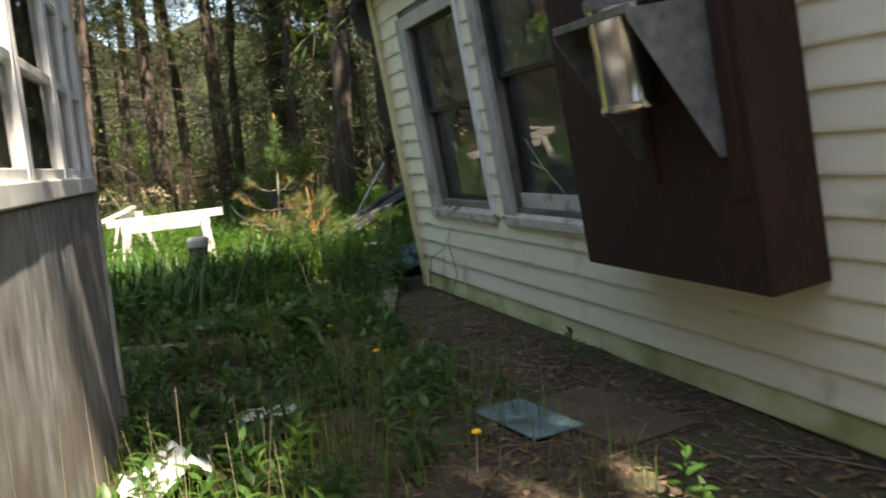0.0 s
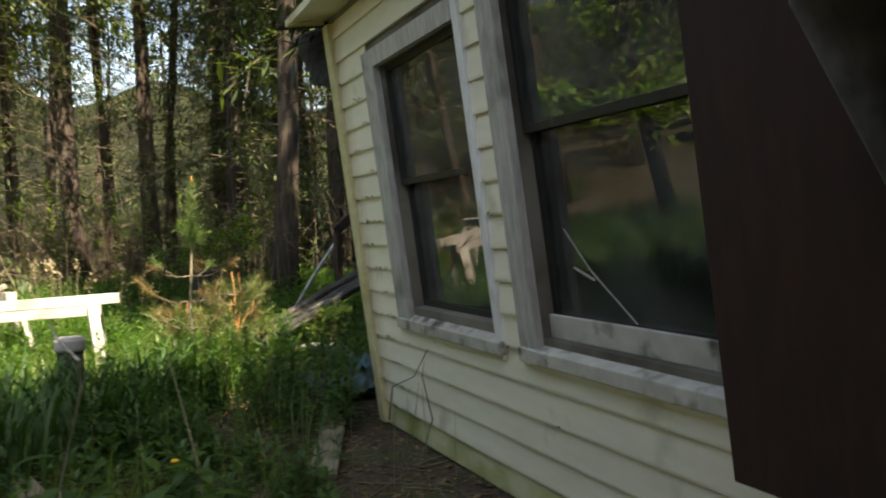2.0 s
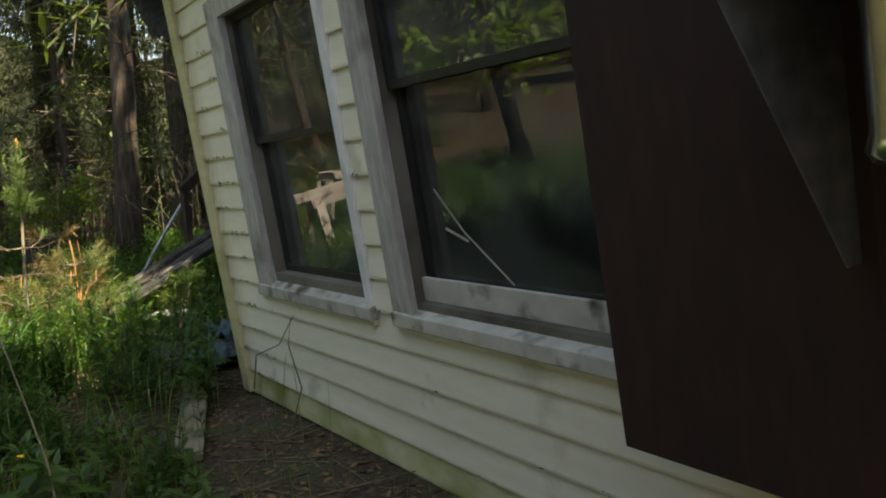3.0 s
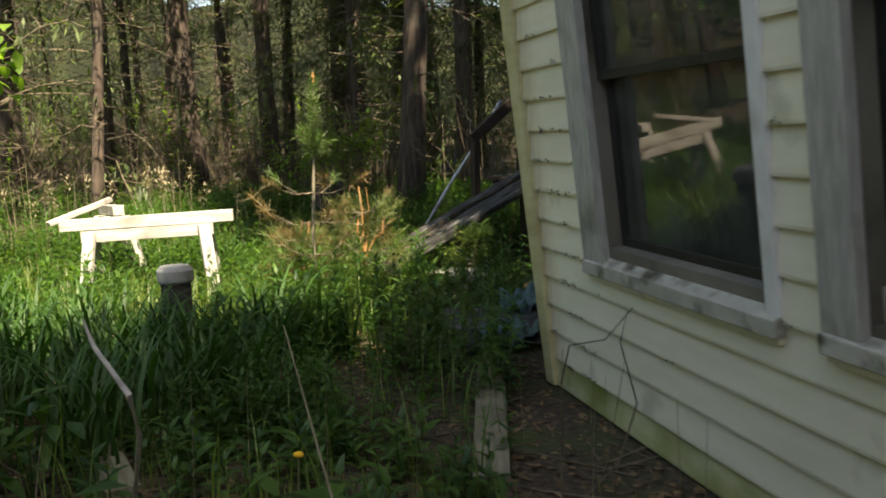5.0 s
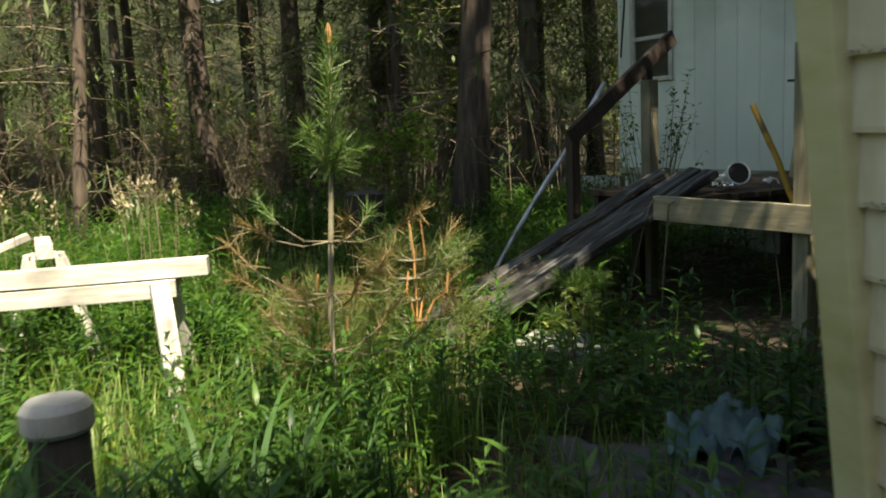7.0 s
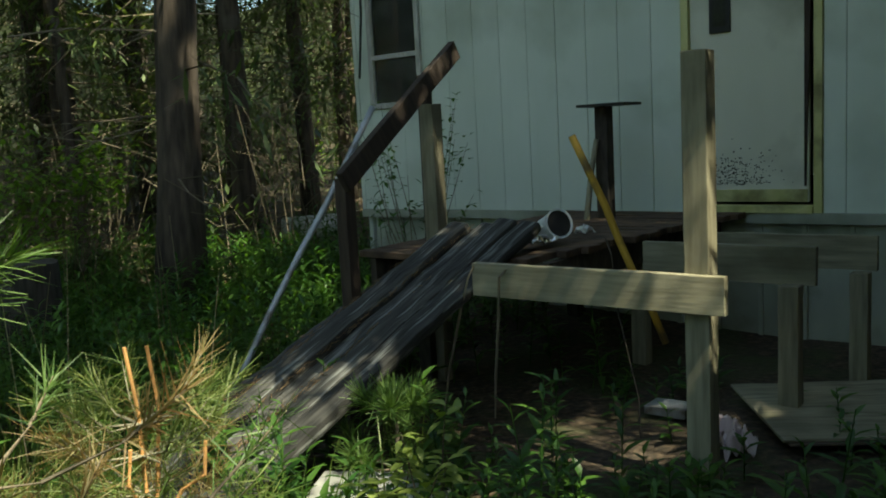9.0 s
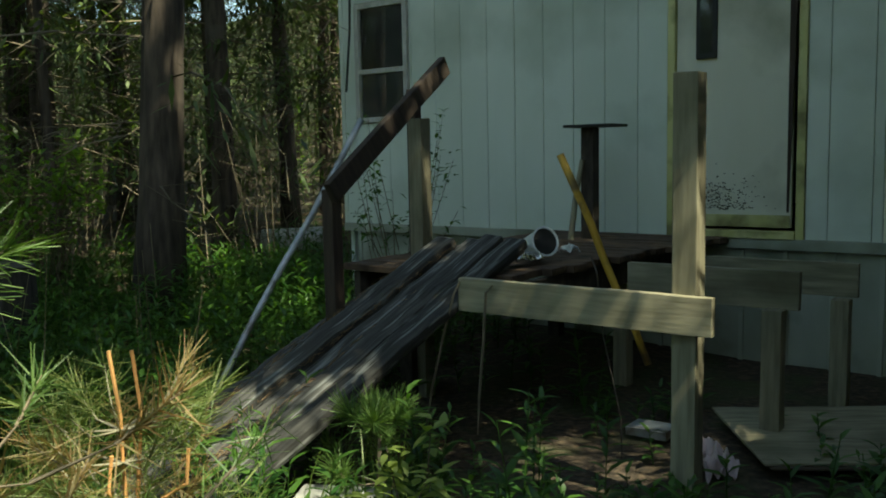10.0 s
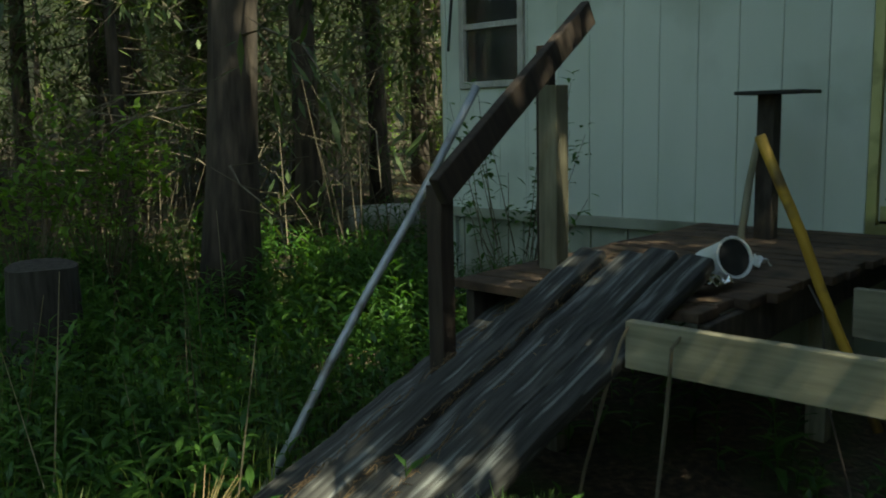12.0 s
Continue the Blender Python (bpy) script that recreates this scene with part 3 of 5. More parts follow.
def shed():
    wall = tagged(part("wall_shed", box(0.03, 4.6, -0.10, 0.0, -0.05, SILL), M_PLY, m=SHED), "weathered peeling plywood wall of a porch shed", "wall", kind="structure")
    for i, x in enumerate((0.03, 1.20, 2.42, 3.6)):
        part("plywood_sheet", cut_box(x, (1.194, 2.414, 3.59, 4.6)[i], 0.0, 0.012, 0.0, SILL - 0.06, 6, 0.003, 0.002), M_PLY, wall)
    part("corner_board", box(-0.02, 0.03, -0.10, 0.03, -0.05, 2.75, 0.004), M_TRIM, wall)
    tagged(part("wall_shed_end", box(-0.02, 0.06, -2.6, -0.10, -0.05, 2.75), M_PLY, m=SHED), "plain weathered plywood end wall", "wall", kind="structure")
    tagged(part("wall_shed_back", box(0.06, 4.6, -2.6, -2.5, -0.05, 2.75), M_PLY, m=SHED), "plain dim back wall of the shed", "wall", kind="structure")
    tagged(part("wall_shed_near", box(4.6, 4.7, -2.6, 0.0, -0.05, 2.75), M_PLY, m=SHED), "plain weathered plywood end wall", "wall", kind="structure")
    tagged(part("roof_shed", box(-0.10, 4.8, -2.7, 0.03, 2.75, 2.85), M_ROOF, m=SHED), "flat dark felt roof of the shed", "roof", kind="structure")
    win = empty("window_3", SHED, "row of white-painted wooden casements with dusty panes", "window", kind="structure")
    part("window_sill", box(0.03, 4.6, -0.06, 0.032, SILL - 0.05, SILL + 0.02, 0.006), M_WHITE, win)
    part("head_rail", box(0.03, 4.6, -0.06, 0.024, 2.62, 2.75, 0.004), M_WHITE, win)
    edges = [0.03, 0.42, 0.86, 1.62, 2.38, 3.14, 3.9, 4.6]
    for a, b in zip(edges, edges[1:]):
        fr = part("window_frame", box(a, a + 0.05, -0.03, 0.02, SILL + 0.02, 2.62, 0.004), M_WHITE, win)
        bm = box(b - 0.05, b - 0.004, -0.03, 0.02, SILL + 0.02, 2.62, 0.004)
        box(a + 0.05, b - 0.05, -0.03, 0.016, SILL + 0.02, SILL + 0.06, 0.003, bm=bm)
        box(a + 0.05, b - 0.05, -0.03, 0.016, 1.61, 1.645, 0.003, bm=bm)
        box(a + 0.05, b - 0.05, -0.03, 0.016, 1.95, 1.985, 0.003, bm=bm)
        part("glazing_bars", bm, M_WHITE, fr)
        for lo, hi in ((SILL + 0.06, 1.61), (1.645, 1.95), (1.985, 2.62)):
            pane = part("pane", box(a + 0.05, b - 0.05, -0.008, -0.004, lo, hi), M_SHED_GLASS, fr)
            pane.visible_shadow = False
    tagged(part("wall_stud", box(1.00, 1.12, -0.30, -0.20, -0.02, 2.75, 0.004), M_ORANGE, m=SHED), "bare orange pine post inside the shed", "post")


shed()

# ---- the trailer ----
TRAILER = Matrix(((0.6112, 0.7915, 0, 0.25), (-0.7915, 0.6112, 0, 15.41), (0, 0, 1, 0), (0, 0, 0, 1)))
TBASE, TTOP = 0.85, 3.05
TW, TD = (0.12, 0.64, 1.75, 2.70), (2.955, 3.78, 0.87, 2.88)


def trailer():
    wall = tagged(part("wall_trailer", wall_plate(-0.05, 7.4, TBASE, TTOP, [TW, TD], 0.0, 0.10), M_SKIRT, m=TRAILER),
                  "pale green-white ribbed trailer wall with stains", "wall", kind="structure")
    x = -0.05
    while x < 4.26:
        b = min(x + 0.25, 4.26)
        spans = [(x, b)]
        for a, c, lo, hi in (TW, TD):
            cut = []
            for s, e in spans:
                if e <= a - 0.04 or s >= c + 0.04:
                    cut.append((s, e))
                    continue
                if s < a - 0.04:
                    cut.append((s, a - 0.04))
                if e > c + 0.04:
                    cut.append((c + 0.04, e))
                s2, e2 = max(s, a - 0.04), min(e, c + 0.04)
                if lo - 0.04 > TBASE + 0.05:
                    part("wall_panel", box(s2 + 0.002, e2 - 0.002, -0.012, 0.0, TBASE, lo - 0.04, 0.003), M_TRAILER, wall)
                part("wall_panel", box(s2 + 0.002, e2 - 0.002, -0.012, 0.0, hi + 0.04, TTOP, 0.003), M_TRAILER, wall)
            spans = cut
        for s, e in spans:
            if e - s > 0.012:
                part("wall_panel", box(s + 0.002, e - 0.002, -0.012, 0.0, TBASE, TTOP, 0.003), M_TRAILER, wall)
        x = b
    for k in range(15):
        part("siding_course", lap_course(4.265, 7.4, TBASE + k * LAP, min(TBASE + (k + 1) * LAP, TTOP)), M_SIDING, wall)
    part("corner_trim", box(-0.09, -0.05, -0.022, 0.05, TBASE, TTOP, 0.004), M_TRAILER, wall)
    part("base_trim", box(-0.09, 7.4, -0.035, 0.0, TBASE - 0.07, TBASE, 0.006), M_SKIRT, wall)
    sk = tagged(part("skirting", box(0.02, 7.4, 0.02, 0.06, 0.0, TBASE - 0.07), M_SKIRT, m=TRAILER), "grimy ribbed skirting under the trailer", "skirting", kind="structure")
    x = 0.05
    while x < 7.3:
        part("skirt_rib", box(x, x + 0.03, -0.002, 0.02, 0.02, TBASE - 0.075, 0.004), M_SKIRT, sk)
        x += 0.28
    for nm, dims in (("wall_trailer_back", (0.02, 7.4, 3.9, 4.0, 0.0, TTOP)), ("wall_trailer_end", (-0.09, -0.05, 0.052, 4.0, 0.0, TTOP)), ("wall_trailer_far", (7.4, 7.5, 0.0, 4.0, 0.0, TTOP))):
        tagged(part(nm, box(*dims), M_TRAILER, m=TRAILER), "plain pale trailer wall", "wall", kind="structure")
    tagged(part("ceiling_trailer", box(-0.12, 7.6, -0.12, 4.1, TTOP, TTOP + 0.10, 0.01), M_ROOF, m=TRAILER), "flat dark trailer roof with a small overhang", "roof", kind="structure")
    tagged(part("floor_trailer", box(0.02, 7.4, 0.10, 3.9, TBASE - 0.07, TBASE), M_DARKWOOD, m=TRAILER), "dark trailer floor", "floor", kind="structure")
    # door
    a, b, lo, hi = TD
    door = empty("door_1", TRAILER, "closed cream door stained with black mould at its foot", "door", kind="structure")
    leafd = part("door_leaf", box(a + 0.02, b - 0.05, 0.0, 0.04, lo + 0.05, hi, 0.004), M_DOOR, door)
    lite = part("door_lite_frame", box(a + 0.155, a + 0.295, -0.018, 0.0, 2.02, 2.72, 0.006), M_BLACK, leafd)
    pane = part("pane", box(a + 0.185, a + 0.265, -0.022, -0.018, 2.06, 2.68), M_GLASS, leafd)
    pane.visible_shadow = False
    part("door_jamb", box(a - 0.035, a + 0.015, -0.03, 0.05, lo - 0.02, hi + 0.04, 0.004), M_YELLOW_TRIM, door)
    part("door_jamb", box(b - 0.015, b + 0.035, -0.03, 0.05, lo - 0.02, hi + 0.04, 0.004), M_YELLOW_TRIM, door)
    part("door_header", box(a + 0.015, b - 0.015, -0.03, 0.05, hi, hi + 0.04, 0.004), M_YELLOW_TRIM, door)
    part("threshold", box(a + 0.015, b - 0.015, -0.05, 0.05, lo - 0.02, lo + 0.03, 0.006), M_YELLOW_TRIM, door)
    gd = np.random.default_rng(44)
    mould = Batch()
    for _ in range(420):
        v, f = leaf(gd.uniform(0.004, 0.016), gd.uniform(0.004, 0.012), 0.0, 0.0)
        v = v @ np.array([[1, 0, 0], [0, 0, 1], [0, 1, 0]])
        px, pz = a + 0.26 + gd.normal(0, 0.15), lo + 0.16 + abs(gd.normal(0, 0.10))
        if a + 0.05 < px < b - 0.1:
            mould.add(v * np.array([1, 0.05, 1]) + np.array([px, -0.0035, pz]), f)
    tagged(new("mould", mould.make("mould", M_STUMP)), "black mould specks", kind="stuff").parent = leafd
    part("kick_strip", box(a + 0.03, b - 0.055, -0.008, 0.0, lo + 0.05, lo + 0.13, 0.003), M_YELLOW_TRIM, leafd)
    bm = prism([(0, lo + 0.15), (0.012, lo + 0.15), (0.055, hi), (0.0, hi)], 0.02)
    part("weather_strip", bm, M_REDPOST, door, "peeled dark red weather strip", m=pose(b - 0.075, -0.012, 0))
    # window
    a, b, lo, hi = TW
    win = empty("window_4", TRAILER, "narrow aluminium-framed sash window in the trailer", "window", kind="structure")
    bm = box(a - 0.03, a + 0.015, -0.03, 0.02, lo - 0.03, hi + 0.03, 0.004)
    box(b - 0.015, b + 0.03, -0.03, 0.02, lo - 0.03, hi + 0.03, 0.004, bm=bm)
    box(a + 0.015, b - 0.015, -0.03, 0.02, hi - 0.015, hi + 0.03, 0.004, bm=bm)
    box(a + 0.015, b - 0.015, -0.04, 0.02, lo - 0.03, lo + 0.015, 0.004, bm=bm)
    box(a + 0.015, b - 0.015, -0.025, 0.02, 2.135, 2.175, 0.004, bm=bm)
    part("window_frame", bm, M_TRIM, win)
    for l2, h2 in ((lo + 0.015, 2.135), (2.175, hi - 0.015)):
        pane = part("pane", box(a + 0.015, b - 0.015, 0.0, 0.004, l2, h2), M_GLASS, win)
        pane.visible_shadow = False
    cord = tube([(0.22, -0.20, TTOP), (0.20, -0.20, 2.5), (0.13, -0.19, 1.98)], 0.011, 6)
    part("cord", cord, M_BLACK, wall, "black cord hanging from the eave")


trailer()

# ---- deck, posts, ramp ----
def timber(name, x, y, z0, z1, size, mat, label, top_cut=0.0, parent=None):
    bm = cut_box(z0, z1, -size / 2, size / 2, -size / 2, size / 2, 7, 0.003, 0.005)
    bmesh.ops.transform(bm, verts=bm.verts[:], matrix=Matrix.Rotation(radians(-90), 4, "Y"))
    ob = part(name, bm, mat, parent, "" if parent else "", m=(TRAILER if not parent else Matrix()) @ pose(x, y, 0))
    return ob if parent else tagged(ob, label, "post")


def deck():
    d = empty("porch_deck", TRAILER, "half-collapsed wooden porch deck with rotten dark boards", "deck")
    for i in range(15):
        y = -2.30 + i * 0.150
        x1 = 3.10 + 0.016 * i - 0.03 * math.sin(i * 1.7)
        part("deck_board", cut_box(2.02, x1, y, y + 0.144, 0.82, 0.857, 5, 0.005), M_DECK, d)
    for y, x1, z in ((-2.63, 4.15, 0.885), (-1.62, 4.20, 0.862), (-0.82, 4.29, 0.815)):
        part("joist", cut_box(3.36 if y > -2 else 3.02, x1, y, y + 0.04, z - (0.148 if y < -2 else 0.18), z, 10, 0.003, 0.004), M_TREATED_X, d)
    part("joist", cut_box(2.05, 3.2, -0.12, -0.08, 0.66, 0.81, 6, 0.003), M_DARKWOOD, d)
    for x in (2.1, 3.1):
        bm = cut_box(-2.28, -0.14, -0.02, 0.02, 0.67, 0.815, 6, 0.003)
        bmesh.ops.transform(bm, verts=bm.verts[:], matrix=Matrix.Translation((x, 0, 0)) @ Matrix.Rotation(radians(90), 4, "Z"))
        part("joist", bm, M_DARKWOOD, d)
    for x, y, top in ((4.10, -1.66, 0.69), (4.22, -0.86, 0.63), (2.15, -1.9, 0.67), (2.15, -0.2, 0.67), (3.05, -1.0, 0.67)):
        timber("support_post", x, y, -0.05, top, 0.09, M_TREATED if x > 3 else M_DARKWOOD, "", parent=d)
    timber("corner_post", 4.03, -2.545, -0.05, 1.705, 0.095, M_TREATED, "", parent=d)
    p = timber("rail_post", 2.21, -1.85, 0.0, 1.63, 0.09, M_TREATED, "", parent=d)
    timber("rail_post", 2.135, -1.80, 0.2, 1.80, 0.06, M_REDPOST, "", parent=d)
    timber("rail_post", 2.26, -2.62, -0.05, 1.27, 0.07, M_REDPOST, "", parent=d)
    a, b = Vector((2.26, -1.66, 1.935)), Vector((2.31, -2.68, 1.25))
    bm = cut_box(0, (b - a).length, -0.02, 0.02, -0.055, 0.055, 8, 0.003)
    q = (b - a).to_track_quat("X", "Z").to_matrix().to_4x4()
    part("handrail", bm, M_REDPOST, d, "dark sloping handrail", m=Matrix.Translation(a) @ q)


deck()


def plank_ramp():
    t = empty("plank_ramp", TRAILER, "ramp of thick weathered grey planks leaning on the porch", "ramp")
    for i in range(5):
        top = Vector((2.42 + i * 0.142, -2.04 - 0.04 * math.sin(i * 2.2), 0.955 + 0.010 * i + 0.012 * (i % 2)))
        low = Vector((2.30 + i * 0.128, -4.00 - 0.06 * math.cos(i * 1.3), 0.150))
        half, lift = 0.064, 0.024 + 0.010 * (i % 2)
        if i == 0:
            top, low, half, lift = Vector((2.24, -1.96, 0.80)), Vector((2.22, -3.75, 0.19)), 0.11, 0.012
        bm = cut_box(0, (low - top).length, -half, half, -0.035, lift, 20, 0.013, 0.020)
        q = (low - top).to_track_quat("X", "Z").to_matrix().to_4x4()
        part("plank", bm, M_RAMPWOOD, t, m=Matrix.Translation(top) @ q, smooth=False)


plank_ramp()


def needle_drift(seed, x):
    """Fallen needles caught in the joint between two planks."""
    gg = np.random.default_rng(seed)
    b = Batch()
    a, c = Vector((x, -2.1, 0.965)), Vector((x - 0.13, -3.9, 0.215))
    for _ in range(260):
        u = gg.random() ** 0.8
        p = np.array(a + (c - a) * u) + np.array([gg.normal(0, 0.012), 0, 0.012 + gg.normal(0, 0.004)])
        e = np.array([gg.normal(0, 0.015), gg.normal(0, 0.035), 0.0])
        e[2] = e[1] * 0.43
        b.add(*spike(p, p + e, 0.0022))
    o = tagged(new("needle_drift", b.make("needle_drift", M_LITTER)), "orange-brown fallen needles between the ramp planks", "needles", kind="stuff")
    o.matrix_basis = TRAILER


RAMP_DRIFTS = [(31, 2.48), (32, 2.63), (33, 2.775)]


def pole_between(name, a, b, r, mat, label, category, taper=1.0):
    a, b = Vector(a), Vector(b)
    pts = [a.lerp(b, k / 6) + Vector((0.008, 0.004, 0)) * math.sin(k * 1.9) for k in range(7)]
    tagged(part(name, tube(pts, [r * (1 + (taper - 1) * k / 6) for k in range(7)], 10), mat, smooth=True), label, category)


pole_between("silver_pole", (-1.16, 12.03, 0.10), (-0.17, 12.60, 1.63), 0.018, M_METALPOLE, "dull silver metal pole leaning among weeds", "pole")
pole_between("tool_handle", (1.12, 11.72, 0.33), (0.72, 11.90, 1.415), 0.020, M_HANDLE, "worn yellow tool handle leaning on the porch", "tool handle")


def plant_stand():
    t = empty("porch_table", TRAILER @ pose(2.62, -0.50, 0.857), "small dark post table standing on the porch", "stand")
    part("post", cut_box(-0.085, 0.005, -0.045, 0.045, 0, 0.73, 1, 0.002), M_DARKWOOD, t)
    part("top", box(-0.17, 0.17, -0.13, 0.13, 0.73, 0.748, 0.004), M_BLACK, t)
    part("stick", tube([(-0.10, -0.16, 0.0), (-0.085, -0.11, 0.3), (-0.06, -0.07, 0.52)], [0.02, 0.018, 0.016], 8), M_TREATED, t)


plant_stand()


def pail():
    """A white plastic pail on its side, mouth to the viewer, with a handle."""
    m = TRAILER @ pose(2.93, -1.80, 0.945, 72, 0, 62) @ Matrix.Diagonal((0.8, 0.8, 0.8, 1))
    t = empty("plastic_pail", m, "white plastic container with a dark open mouth lying on the porch", "container")
    bm = bmesh.new()
    prof = [(0.0, -0.10), (0.075, -0.10), (0.09, 0.08), (0.10, 0.12), (0.088, 0.12), (0.07, -0.08), (0.0, -0.08)]
    rings = [[bm.verts.new((r * math.cos(k * math.tau / 20), r * math.sin(k * math.tau / 20), z)) for k in range(20)] for r, z in prof[1:-1]]
    for a, b in zip(rings, rings[1:]):
        for k in range(20):
            bm.faces.new((a[k], a[(k + 1) % 20], b[(k + 1) % 20], b[k]))
    bm.faces.new(rings[0][::-1])
    bm.faces.new(rings[-1])
    bmesh.ops.recalc_face_normals(bm, faces=bm.faces[:])
    part("body", bm, M_PLASTIC, t, smooth=False)
    # black plug in the mouth: the hollow's shade put into colour
    part("mouth_shade", tube([(0, 0, -0.072), (0, 0, 0.112)], [0.066, 0.086], 20), M_BLACK, t)
    part("handle", tube([(-0.09, 0, 0.06), (-0.15, 0, 0.02), (-0.15, 0, -0.05), (-0.08, 0, -0.08)], 0.012, 8), M_PLASTIC, t)


pail()

# ---- sawhorses, stump, loose things in the yard ----
def bar(name, a, b, w, h, mat, parent, roll=0.0):
    """A worn timber from a to b, w wide and h high."""
    a, b = Vector(a), Vector(b)
    bm = cut_box(0, (b - a).length, -w / 2, w / 2, -h / 2, h / 2, 6, 0.003, 0.004)
    q = (b - a).to_track_quat("X", "Z").to_matrix().to_4x4()
    return part(name, bm, mat, parent, m=Matrix.Translation(a) @ q @ Matrix.Rotation(radians(roll), 4, "X"))


def sawhorse(m, length, height, label):
    t = empty("sawhorse", m, label, "sawhorse", group="sawhorses in the yard")
    bar("top_beam", (0, 0, height - 0.045), (length, 0, height - 0.045), 0.09, 0.085, M_GREYWOOD, t)
    bar("side_rail", (0.15, -0.062, height - 0.135), (length - 0.15, -0.062, height - 0.135), 0.025, 0.085, M_GREYWOOD, t)
    bar("side_rail", (0.15, 0.062, height - 0.135), (length - 0.15, 0.062, height - 0.135), 0.025, 0.085, M_GREYWOOD, t)
    for x, e in ((0.22, -0.07), (length - 0.22, 0.07)):
        for y in (-1, 1):
            bar("leg", (x, y * 0.085, height - 0.10), (x + e, y * 0.25, -0.02), 0.088, 0.04, M_GREYWOOD, t)
    return t


sawhorse(pose(-3.47, 9.68, ground_z(-2.8, 9.8), 0, -1, 14), 1.26, 0.74, "bleached grey wooden sawhorse standing in sunlit grass")
sawhorse(pose(-3.36, 10.42, ground_z(-3.4, 10.4), 0, 3, 122), 1.0, 0.78, "bleached grey wooden sawhorse standing behind the other")
loose = empty("loose_board", pose(-3.74, 9.98, ground_z(-3.6, 10) + 0.69, 0, -18, 42), "short bleached board lying across two sawhorses", "board")
bar("plank", (0, 0, 0), (0.52, 0, 0.0), 0.10, 0.035, M_GREYWOOD, loose)

gz = ground_z(-2.13, 8.40)
cap = empty("capped_pipe_post", pose(-2.13, 8.40, gz), "short dark post with a pale round cap among daylilies", "post")
part("post", tube([(0, 0, -0.05), (0, 0, 0.50)], 0.088, 20), M_STUMP, cap, smooth=True)
part("cap", tube([(0, 0, 0.50), (0, 0, 0.515), (0, 0, 0.575), (0, 0, 0.60)], [0.096, 0.106, 0.106, 0.085], 20), M_STONE, cap, "pale grey cap")


def stump(x, y, r, h, label):
    bm = bmesh.new()
    pts = [(0, 0, -0.1), (0, 0, 0.05), (0, 0, h * 0.5), (0, 0, h)]
    tube(pts, [r * 1.35, r * 1.15, r, r * 0.97], 22, bm)
    for v in bm.verts:
        v.co += noise.noise_vector(v.co * 4.0) * 0.03
    tagged(part("tree_stump", bm, M_STUMP, m=pose(x, y, ground_z(x, y), 3, 2, 0)), label, "stump")


stump(-2.28, 13.75, 0.18, 0.70, "weathered grey tree stump standing in weeds")

# boards, sheets and rubbish on the ground
def ground_board(name, a, b, w, th, mat, label, category="board", lift=0.012):
    a, b = Vector((*a, ground_z(*a) + lift)), Vector((*b, ground_z(*b) + lift))
    bm = cut_box(0, (b - a).length, -w / 2, w / 2, 0, th, 6, 0.005, 0.003)
    q = (b - a).to_track_quat("X", "Z").to_matrix().to_4x4()
    tagged(part(name, bm, mat, m=Matrix.Translation(a) @ q), label, category)


ground_board("plank_on_ground", (-0.255, 6.55), (-0.275, 8.30), 0.145, 0.03, M_TREATED_X, "brown-grey weathered plank lying on bare soil")
ground_board("old_board", (-2.62, 8.0), (-1.62, 6.45), 0.13, 0.035, M_TREATED_X, "brown old board lying in grass by the shed")
ground_board("old_board", (-2.2, 6.1), (-1.35, 6.0), 0.06, 0.03, M_TREATED_X, "thin brown stick of wood lying in grass")
ply = empty("plywood_scrap", pose(1.25, 11.15, ground_z(1.7, 11.0) + 0.06, 0, 0, -18), "rotting plywood sheet lying beside the porch", "plywood")
part("lower_ply", cut_box(0.02, 0.95, -0.42, 0.38, 0.0, 0.009, 8, 0.006, 0.002), M_CARD, ply, "dark rotten lower ply")
part("upper_ply", cut_box(0.0, 0.90, -0.40, 0.40, 0.012, 0.024, 9, 0.007, 0.003), M_TREATED_X, ply)
ground_board("cardboard_sheet", (0.70, 4.05), (1.05, 3.45), 0.42, 0.008, M_CARD, "wet brown cardboard flattened on the soil", "cardboard")
ground_board("metal_sheet", (0.42, 4.0), (0.66, 3.55), 0.26, 0.006, M_TEAL, "dull bluish metal sheet on the soil", "sheet")
ground_board("stone_slab", (-0.80, 11.0), (-0.30, 10.78), 0.44, 0.06, M_STONE, "pale grey stone slab among weeds", "slab", 0.02)
ground_board("rusty_grate", (0.92, 11.52), (1.05, 11.36), 0.16, 0.04, M_METALPOLE, "small grimy metal box on the soil", "box", 0.02)


def crumpled(name, x, y, sx, sy, h, mat, label, category, seed, rz=0.0, lift=0.0, fine=5.2):
    bm = bmesh.new()
    bmesh.ops.create_grid(bm, x_segments=34, y_segments=34, size=0.5)
    for v in bm.verts:
        p = Vector((v.co.x * fine, v.co.y * fine, seed))
        edge = 1 - max(abs(v.co.x), abs(v.co.y)) * 1.6
        k = 1 + 0.25 * noise.noise(p * 0.7)
        v.co = Vector((v.co.x * sx * k, v.co.y * sy * k, max(0.0, h * (0.25 + edge * 0.8 + 0.9 * noise.noise(p)) + h * 0.35 * abs(noise.noise(p * 2.7)))))
    bmesh.ops.solidify(bm, geom=bm.faces[:], thickness=0.004)
    tagged(part(name, bm, mat, m=pose(x, y, ground_z(x, y) + lift, 0, 0, rz), smooth=True), label, category)


